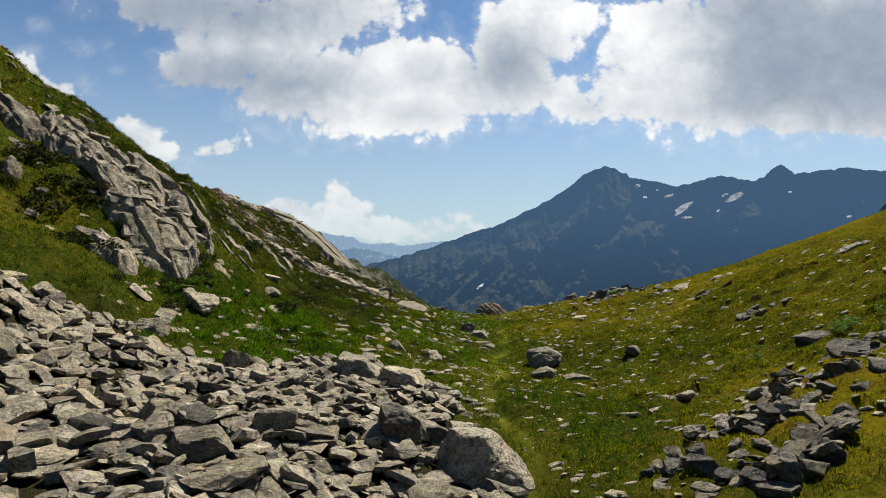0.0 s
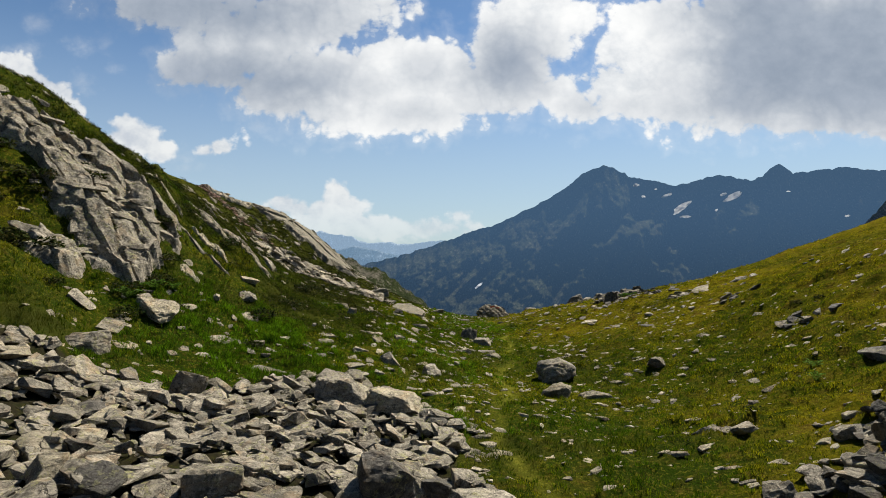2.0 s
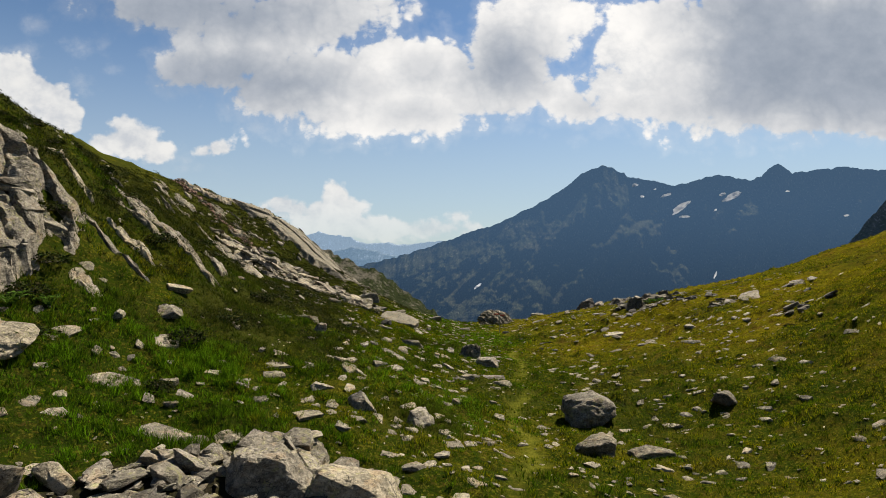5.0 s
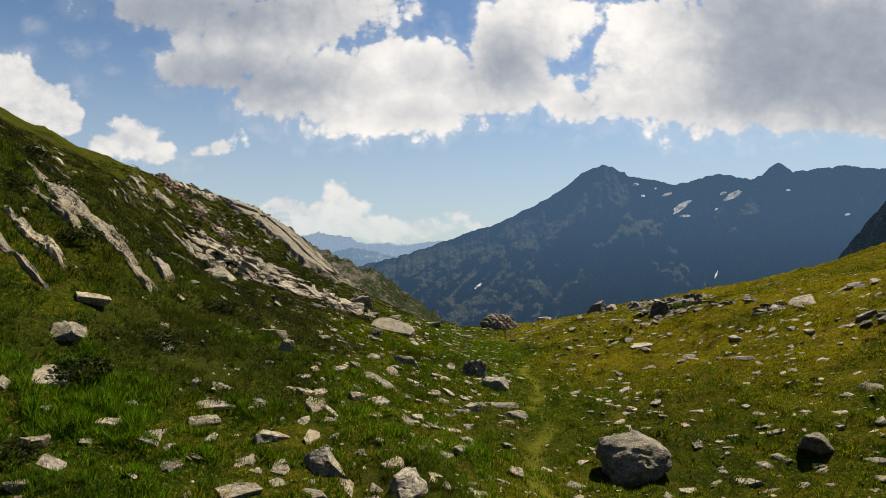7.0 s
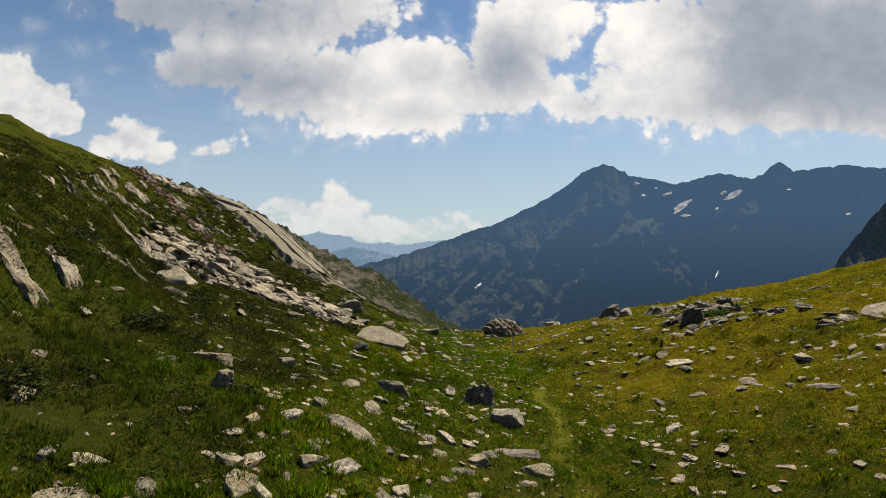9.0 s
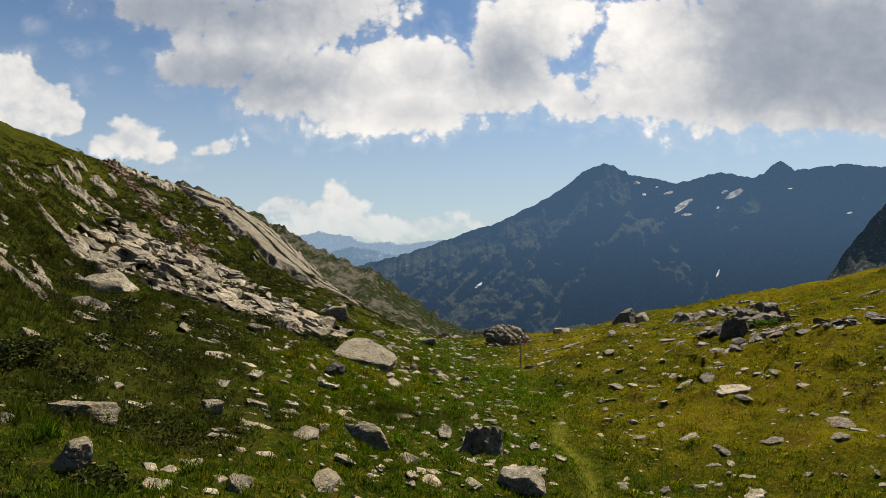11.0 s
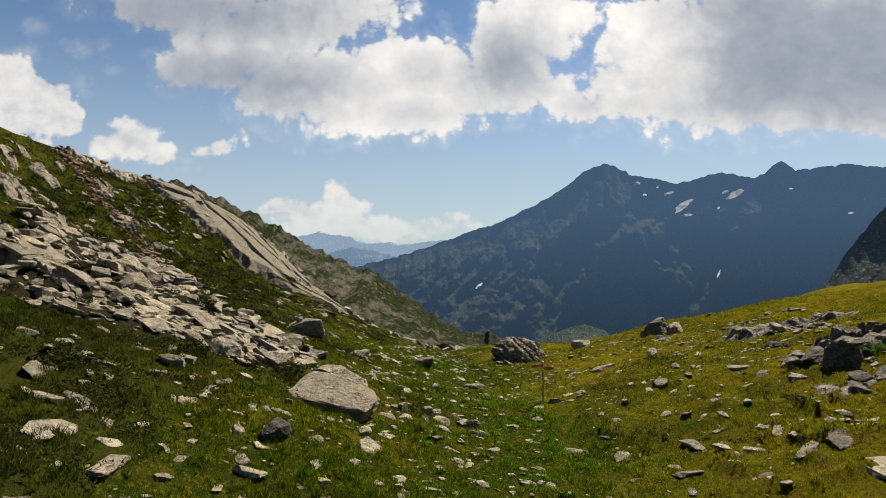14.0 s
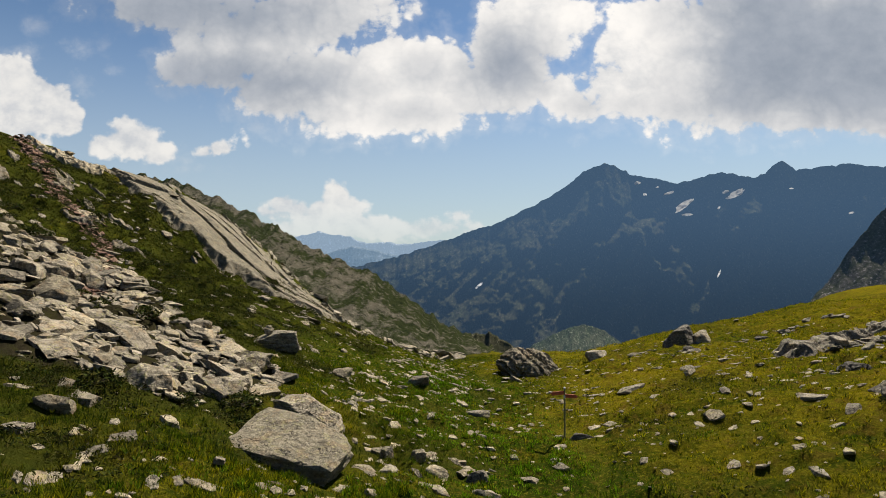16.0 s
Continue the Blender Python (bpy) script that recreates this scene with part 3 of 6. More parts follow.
MASSIF = [(-0.9, -0.10), (-0.30, -0.065), (-0.145, -0.030), (-0.084, -0.016), (-0.024, 0.001), (0.016, 0.017), (0.086, 0.038), (0.146, 0.066), (0.20, 0.094), (0.226, 0.113), (0.25, 0.134),
          (0.265, 0.139), (0.283, 0.1455), (0.305, 0.142), (0.33, 0.126), (0.365, 0.119), (0.415, 0.110), (0.455, 0.121), (0.495, 0.129), (0.545, 0.119), (0.566, 0.126), (0.577, 0.141),
          (0.594, 0.150), (0.62, 0.134), (0.66, 0.135), (0.704, 0.144), (0.744, 0.140), (0.78, 0.137), (1.1, 0.16), (1.6, 0.10)]
BUTTRESSES = (([(0.275, 0.142), (0.235, 0.075), (0.18, 0.0), (0.15, -0.08), (0.13, -0.16)], 0.075, 260), ([(0.20, 0.095), (0.13, 0.02), (0.09, -0.06)], 0.05, 120), ([(0.13, 0.058), (0.05, -0.02), (0.03, -0.09)], 0.04, 100),
              ([(0.345, 0.006), (0.285, 0.004), (0.20, -0.07), (0.12, -0.15)], 0.055, 230), ([(0.345, 0.006), (0.385, -0.06), (0.41, -0.14)], 0.05, 150), ([(0.32, 0.13), (0.33, 0.06), (0.345, 0.006)], 0.05, 90),
              ([(0.594, 0.15), (0.56, 0.06), (0.50, -0.03), (0.48, -0.1)], 0.07, 130), ([(0.495, 0.13), (0.47, 0.05), (0.44, -0.02)], 0.045, 70), ([(0.02, 0.017), (-0.05, -0.05)], 0.04, 90))
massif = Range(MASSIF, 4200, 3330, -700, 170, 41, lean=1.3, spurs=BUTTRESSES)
# the massif's blue haze is emission, weaker low down
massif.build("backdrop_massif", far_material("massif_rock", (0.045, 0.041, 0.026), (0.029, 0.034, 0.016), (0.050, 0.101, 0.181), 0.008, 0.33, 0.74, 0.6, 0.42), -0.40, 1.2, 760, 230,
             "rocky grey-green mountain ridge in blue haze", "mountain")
# flank, spurs and knoll carry thin haze as a faint bluish emission
FLANK = [(0.55, -0.19), (0.64, -0.09), (0.665, -0.064), (0.705, -0.004), (0.745, 0.041), (0.782, 0.086), (0.92, 0.19), (1.2, 0.30)]
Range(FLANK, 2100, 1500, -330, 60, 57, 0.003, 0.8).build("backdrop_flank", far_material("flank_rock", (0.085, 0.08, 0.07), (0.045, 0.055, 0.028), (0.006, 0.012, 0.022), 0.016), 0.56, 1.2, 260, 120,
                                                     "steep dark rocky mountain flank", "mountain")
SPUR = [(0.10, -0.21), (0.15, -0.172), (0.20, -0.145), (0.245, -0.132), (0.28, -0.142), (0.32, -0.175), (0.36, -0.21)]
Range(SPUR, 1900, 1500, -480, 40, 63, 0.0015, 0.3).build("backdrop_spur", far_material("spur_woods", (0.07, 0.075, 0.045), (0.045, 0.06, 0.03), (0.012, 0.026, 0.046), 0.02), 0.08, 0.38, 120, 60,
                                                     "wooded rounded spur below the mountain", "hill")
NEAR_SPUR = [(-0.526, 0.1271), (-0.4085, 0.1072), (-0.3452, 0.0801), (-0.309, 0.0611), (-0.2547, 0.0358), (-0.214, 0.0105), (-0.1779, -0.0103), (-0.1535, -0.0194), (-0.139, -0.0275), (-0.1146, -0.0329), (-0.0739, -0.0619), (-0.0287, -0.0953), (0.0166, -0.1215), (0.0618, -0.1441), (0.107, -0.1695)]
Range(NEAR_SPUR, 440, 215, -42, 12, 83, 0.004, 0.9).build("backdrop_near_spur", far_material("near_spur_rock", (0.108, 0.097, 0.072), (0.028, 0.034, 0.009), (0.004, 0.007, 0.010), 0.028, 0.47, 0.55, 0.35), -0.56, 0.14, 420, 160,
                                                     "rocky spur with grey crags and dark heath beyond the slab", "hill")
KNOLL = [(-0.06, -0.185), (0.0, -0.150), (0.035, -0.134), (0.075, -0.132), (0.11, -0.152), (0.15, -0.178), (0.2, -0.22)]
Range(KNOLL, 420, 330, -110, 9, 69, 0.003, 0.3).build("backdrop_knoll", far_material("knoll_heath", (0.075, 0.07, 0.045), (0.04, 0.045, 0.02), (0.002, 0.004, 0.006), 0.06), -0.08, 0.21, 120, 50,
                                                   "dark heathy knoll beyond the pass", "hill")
BLUE_1 = [(-0.5, 0.02), (-0.27, 0.018), (-0.215, 0.030), (-0.16, 0.020), (-0.13, 0.009), (-0.10, 0.012), (-0.06, 0.007), (-0.02, 0.013), (0.02, 0.014), (0.3, 0.0)]
BLUE_2 = [(-0.5, -0.01), (-0.26, 0.0), (-0.20, -0.008), (-0.155, 0.004), (-0.12, -0.001), (-0.09, -0.010), (-0.05, -0.02), (0.2, -0.03)]
# distance haze painted on both ranges: strong blue emission over bluish base colours
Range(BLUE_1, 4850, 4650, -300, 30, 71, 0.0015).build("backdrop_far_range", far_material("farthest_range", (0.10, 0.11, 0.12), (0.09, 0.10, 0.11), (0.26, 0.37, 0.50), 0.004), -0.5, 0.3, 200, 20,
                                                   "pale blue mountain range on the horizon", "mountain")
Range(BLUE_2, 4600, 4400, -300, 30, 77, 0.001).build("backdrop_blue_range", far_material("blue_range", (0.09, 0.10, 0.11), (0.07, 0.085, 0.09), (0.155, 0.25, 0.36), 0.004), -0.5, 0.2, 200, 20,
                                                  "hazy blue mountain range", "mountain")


def snow_patch(u, v, wide, tall, tilt, seed):
    """Old snow lying in a hollow of the massif."""
    a = np.linspace(0, 2 * np.pi, 48, endpoint=False)
    r = 0.8 + 0.22 * rough(np.cos(a) * 1.6 + seed, np.sin(a) * 1.6, seed=seed, octaves=3)
    rad = np.array([0.3, 0.65, 1.0])[:, None]
    pu = np.concatenate([[u], (u + wide * 0.9 * rad * r * np.cos(a)).ravel()])
    pv = np.concatenate([[v], (v + tall * 0.8 * rad * r * np.sin(a) + tilt * tall * rad * r * np.cos(a)).ravel()])
    ss = np.linspace(0.01, 0.95, 300)
    y = []
    for q, w in ((u, v), (u - wide, v), (u + wide, v), (u, v - tall), (u, v + tall)):
        px, py, pz = massif.at(np.full(300, q), ss)
        y.append(float(py[np.argmax((pz - 7.6) / (py - 25) < w)]))
    y = min(y) - 60 - tall * 3600 + (pv - v) * 3600 + 3 * bumps(pu * 300, pv * 300, seed=seed)
    f = [[0, 1 + i, 1 + (i + 1) % 48] for i in range(48)]
    for k in range(2):
        for i in range(48):
            p, q = 1 + k * 48, 1 + (k + 1) * 48
            f += [[p + i, q + i, q + (i + 1) % 48], [p + i, q + (i + 1) % 48, p + (i + 1) % 48]]
    ob = sheet("snow_patch", np.stack([pu * (y - 25), y, 7.6 + pv * (y - 25)], -1), f, SNOW)
    tagged(ob, "patch of old grey-white snow on the mountain side", "snow", "snow patches on the mountain")


for k, row in enumerate([(0.425, 0.072, 0.022, 0.010, 1.2), (0.515, 0.091, 0.020, 0.008, 1.0), (0.50, 0.096, 0.008, 0.004, 0.3), (0.432, 0.056, 0.013, 0.003, 0.3), (0.399, 0.094, 0.012, 0.004, 0.9), (0.345, 0.112, 0.008, 0.004, 0.2), (0.358, 0.092, 0.005, 0.003, 0.0),
                         (0.066, -0.066, 0.009, 0.004, 1.4), (0.615, 0.101, 0.005, 0.002, 0.0), (0.487, 0.068, 0.004, 0.003, 0.5), (0.35, 0.006, 0.006, 0.002, 0.0), (0.72, 0.058, 0.007, 0.003, 0.3), (0.487, -0.047, 0.004, 0.006, 1.0), (0.38, 0.105, 0.004, 0.002, 0.3)]):
    snow_patch(*row, 300 + k)


# ---- rock ----
def chisel(seed, size, cuts, bevel=0.05, splits=0, grit=0.0, soften=0, taper=0.0):
    """An angular block: a box cut by planes, with worn edges; size gives half lengths. A bmesh."""
    rng = random.Random(seed)
    bm = bmesh.new()
    bmesh.ops.create_cube(bm, size=2.0)
    for v in bm.verts:
        v.co = Vector([c * (1 + rng.uniform(-0.22, 0.22)) for c in v.co])
    for _ in range(cuts):
        n = Vector((rng.gauss(0, 1), rng.gauss(0, 1), rng.gauss(0, 0.8)))
        if n.length < 0.1:
            continue
        n.normalize()
        geom = bm.verts[:] + bm.edges[:] + bm.faces[:]
        cut = bmesh.ops.bisect_plane(bm, geom=geom, plane_co=n * rng.uniform(0.62, 1.02), plane_no=n, clear_outer=True)
        rim = [g for g in cut["geom_cut"] if isinstance(g, bmesh.types.BMEdge)]
        if len(rim) > 2:
            bmesh.ops.contextual_create(bm, geom=rim)
    for v in bm.verts:
        k = 1 - taper * (v.co.z * 0.5 + 0.5)
        v.co = Vector((v.co.x * size[0] * k, v.co.y * size[1] * k, v.co.z * size[2]))
    bmesh.ops.remove_doubles(bm, verts=bm.verts[:], dist=0.02 * min(size))
    if bevel:
        bmesh.ops.bevel(bm, geom=bm.edges[:], offset=bevel * min(size), segments=1, profile=0.6, affect="EDGES", clamp_overlap=True)
    bmesh.ops.triangulate(bm, faces=bm.faces[:])
    for _ in range(splits):
        bmesh.ops.subdivide_edges(bm, edges=bm.edges[:], cuts=1, use_grid_fill=True)
        bmesh.ops.triangulate(bm, faces=bm.faces[:])
    if soften:
        for _ in range(soften):
            bmesh.ops.smooth_vert(bm, verts=bm.verts[:], factor=0.5, use_axis_x=True, use_axis_y=True, use_axis_z=True)
    if grit:
        bm.normal_update()
        co = np.array([v.co for v in bm.verts])
        dip = np.array([rng.uniform(-0.5, 0.5), rng.uniform(-0.5, 0.5), 1.0])
        k = 1 / max(size)
        layer = co @ dip * k
        d = 0.75 * rough(*(co.T * k * 2.4), seed=seed % 97, octaves=5, gain=0.62) + 0.3 * (1 - 2 * np.abs(bumps(layer * 9 + 0.8 * bumps(*(co.T * k * 2), seed=3), layer * 0, seed=seed % 89)))
        for v, a, nn in zip(bm.verts, d, [v.normal.copy() for v in bm.verts]):
            v.co += nn * float(a) * grit
    bmesh.ops.recalc_face_normals(bm, faces=bm.faces[:])
    return bm


def mesh_of(bm, name, mat):
    me = bpy.data.meshes.new(name)
    bm.to_mesh(me)
    bm.free()
    me.materials.append(mat)
    return me


def shapes(count, seed, flat, splits, grit, name, bevel=0.0, soften=1):
    """Meshes of half length one, for many stones to share."""
    made = []
    for k in range(count):
        rng = random.Random(seed + k)
        made.append(mesh_of(chisel(seed + k, (1, rng.uniform(0.55, 0.85), rng.uniform(*flat)), rng.randint(7, 11) if splits else rng.randint(7, 10), 0.08 if splits else bevel, splits, grit, soften if splits else 0), name, ROCK))
    return made


SLABS = shapes(14, 1000, (0.17, 0.38), 1, 0.05, "slab")
ROUNDED = shapes(12, 1400, (0.30, 0.52), 2, 0.06, "worn_stone", 0.0, 4)
for me in ROUNDED:
    me.polygons.foreach_set("use_smooth", [True] * len(me.polygons))
BLOCKS = shapes(10, 1100, (0.4, 0.65), 1, 0.07, "block")
PEBBLES = [(np.array([v.co for v in m.vertices]), np.array([p.vertices[:] for p in m.polygons])) for m in shapes(10, 1500, (0.18, 0.30), 0, 0.0, "pebble", 0.30)]
SHARDS = [(np.array([v.co for v in m.vertices]), np.array([p.vertices[:] for p in m.polygons])) for m in shapes(12, 1300, (0.17, 0.36), 0, 0.0, "shard", 0.06)]
CRUMBS = [(np.array([v.co for v in m.vertices]), np.array([p.vertices[:] for p in m.polygons])) for m in shapes(12, 1200, (0.16, 0.34), 0, 0.0, "crumb")]


def slope_turn(x, y, spin, tip, rng):
    """Lies with the slope, turned by spin, tipped at random by up to tip degrees."""
    e = 0.6
    nx, ny = -(height(x + e, y) - height(x - e, y)) / (2 * e), -(height(x, y + e) - height(x, y - e)) / (2 * e)
    up = Vector((nx * 0.8, ny * 0.8, 1)).normalized()
    q = up.to_track_quat("Z", "Y").to_matrix().to_4x4()
    return q @ pose(0, 0, 0, rng.uniform(-tip, tip), rng.uniform(-tip, tip), spin)


def stone(name, me, x, y, size, sink, tip, rng, label, category, group, mat=None, lift=0.0, squash=1.0):
    m = Matrix.Translation((x, y, height(x, y) + size * sink + lift - 0.03)) @ slope_turn(x, y, rng.uniform(0, 360), tip, rng)
    ob = new(name, me)
    ob.matrix_world = m @ Matrix.Diagonal((size, size * rng.uniform(0.75, 1.15), size * rng.uniform(0.75, 1.2) * squash, 1))
    if mat:
        ob.material_slots[0].link = "OBJECT"
        ob.material_slots[0].material = mat
    return tagged(ob, label, category, group)


def rubble(name, xs, ys, sizes, lift, tip, mat, label, category, seed, source=None):
    """Countless small stones joined into one mesh."""
    rng = np.random.default_rng(seed)
    V, F, base = [], [], 0
    zs = ground(xs, ys)
    nx, ny = -(land(xs + 0.5, ys) - land(xs - 0.5, ys)), -(land(xs, ys + 0.5) - land(xs, ys - 0.5))
    for k, (x, y, z, s) in enumerate(zip(xs, ys, zs, sizes)):
        v, f = (source or CRUMBS)[rng.integers(len(source or CRUMBS))]
        up = Vector((nx[k], ny[k], 1)).normalized().to_track_quat("Z", "Y").to_matrix()
        turn = np.array(up @ Euler((rng.uniform(-tip, tip), rng.uniform(-tip, tip), rng.uniform(0, 6.28))).to_matrix())
        V.append((v * s * rng.uniform(0.75, 1.25, 3)) @ turn.T + (x, y, z + lift * s * rng.uniform(0.2, 1.6)))
        F.append(f + base)
        base += len(v)
    ob = sheet(name, np.concatenate(V), np.concatenate(F), mat, smooth=False)
    return tagged(ob, label, category, kind="stuff")


TAKEN = []


def boulder(x, y, wide, deep, tall, spin, seed, mat=None, label="", name="boulder", tip=(0, 0), grit=0.035, cuts=14, sink=0.34, taper=0.16, group=""):
    """A large single rock with ledges and worn edges."""
    rng = np.random.default_rng(seed)
    bm = bmesh.new()
    bmesh.ops.create_icosphere(bm, subdivisions=5 if wide > 3 else 4, radius=1.0)
    co = np.array([v.co for v in bm.verts])
    n = rng.normal(size=(cuts // 2 + 3, 3)) * (1, 1, 0.8)
    n = np.concatenate([n, np.eye(3), -np.eye(3)])
    n /= np.linalg.norm(n, axis=1)[:, None]
    d = np.concatenate([rng.uniform(0.62, 0.98, cuts // 2 + 3), rng.uniform(0.85, 1.0, 6)])
    r = ((np.maximum(co @ n.T, 0) / d) ** 44).sum(1) ** (-1 / 44)
    p = co * r[:, None]
    dip = rng.normal(size=3) * (0.5, 0.5, 0) + (0, 0, 1)
    bed = p @ dip * (2.6 / (0.6 + tall / wide)) * min(tall, 1.2) + 0.5 * bumps(*(p.T * 1.7), seed=seed % 83)
    ledge = np.clip(np.abs(bed - np.round(bed)) * 7, 0, 1) - 0.75
    block = lattice(np.round(bed), np.floor(p[:, 0] * 1.6 + 0.4 * bumps(*(p.T * 2), seed=5)), np.floor(p[:, 1] * 1.6), seed % 71) * 0.022
    r = r * (1.06 + grit * (1.3 * ledge + 1.7 * rough(*(p.T * 1.9), seed=seed % 97, octaves=5, gain=0.58)) + block)
    for v, c, k in zip(bm.verts, co, r):
        q = c * k
        thin = 1 - taper * (float(q[2]) * 0.5 + 0.5)
        v.co = Vector((float(q[0]) * wide / 2 * thin, float(q[1]) * deep / 2 * thin, float(q[2]) * tall * 0.56))
    ob = new(name, mesh_of(bm, name, mat or ROCK))
    TAKEN.append((x, y, 0.42 * max(wide, deep)))
    ob.matrix_world = Matrix.Translation((x, y, height(x, y) + tall * (0.5 - sink) - 0.06)) @ pose(0, 0, 0, tip[0], tip[1], spin)
    return tagged(ob, label or "angular grey gneiss boulder lying in the turf", "boulder", group)


# ---- bare rock in the slopes ----
def outcrop(x, y, along, across, turn, thick, seed, mat=None, label="", cells=70, group="", name="rock_outcrop", rugged=1.0, gaps=1.0, ledges=None, reach=1.0, spin=14):
    """Bedrock that breaks out of the slope: long axis turned by turn degrees in the plan, grooved along it."""
    n, m = max(10, int(cells)), max(8, int(cells * min(1.0, 1.4 * across / along)))
    A, B = np.meshgrid(np.linspace(-1.08, 1.08, n), np.linspace(-1.08, 1.08, m))
    c, s = math.cos(radians(turn)), math.sin(radians(turn))
    px, py = x + along * A * c - across * B * s, y + along * A * s + across * B * c
    wob = 0.24 * rough(A * 2.3 + seed, B * 2.3, seed=seed, octaves=4, gain=0.6)
    r = (np.abs(A) ** 2.4 + np.abs(B) ** 2.4) ** (1 / 2.4) + wob
    gap = np.clip(rough(px / 2.3, py / 2.3, seed=seed + 8, octaves=3) * 2.2 - 0.35, 0, 1.2) * gaps
    rim = np.clip((1 - r) / 0.16 - 2 * gap, -1.6, 1)
    wander = 0.6 * bumps(A * along / 2.5, B * across / 2.5, seed=seed + 2) + 0.2 * bumps(A * along / 0.8, B * across / 0.8, seed=seed + 3)
    bed = B * across / 0.75 + 0.25 * A * along + wander
    steps = (np.floor(bed) + np.clip((bed - np.floor(bed)) * 4 - 3, 0, 1)) * 0.20 - bed * 0.20
    joint = A * along / 1.3 + 0.5 * wander + 0.37 * np.floor(bed)
    block = lattice(np.floor(joint), np.floor(bed), np.zeros_like(bed), seed) * 0.15
    crack = -0.16 * (np.abs(joint - np.round(joint)) < 0.06) - 0.14 * (np.abs(bed - np.round(bed)) < 0.07)
    lump = 0.10 * rough(px / 1.8, py / 1.8, seed=seed + 6, octaves=5, gain=0.55)
    body = np.clip(rim, 0, 1) * min(1.0, thick * 1.3) * rugged
    z = ground(px, py) + thick * rim * 0.75 + body * (steps + block + crack + lump) - 0.05
    ob = sheet(name, np.stack([px, py, z], -1).reshape(-1, 3), quads(m, n), mat or ROCK, smooth=False)
    rng = random.Random(seed)
    for k in range(ledges if ledges is not None else int(along * across * 0.5 * rugged) if along > 1.9 and rugged > 0.5 else 0):
        a, b = rng.uniform(-0.9, 0.9), rng.uniform(-0.95, 0.95)
        if abs(a) ** 2.4 + abs(b) ** 2.4 > 0.85:
            continue
        qx, qy, size = x + along * a * c - across * b * s, y + along * a * s + across * b * c, rng.uniform(0.35, 0.9) * min(1.3, 0.55 + 0.2 * across) * reach
        ledge = new("ledge", rng.choice(SLABS))
        ledge.parent = ob
        if mat not in (None, ROCK):
            ledge.material_slots[0].link = "OBJECT"
            ledge.material_slots[0].material = mat
        ledge.matrix_world = Matrix.Translation((qx, qy, height(qx, qy) + thick * (0.5 if reach < 1.5 else 0.25))) @ slope_turn(qx, qy, turn + rng.uniform(-spin, spin), spin * 0.4, rng) @ Matrix.Diagonal((size * 1.5, size * rng.uniform(0.7, 1.1), size * rng.uniform(0.7, 1.3), 1))
    return tagged(ob, label or "grooved grey bedrock breaking out of the grass slope", "rock outcrop", group)


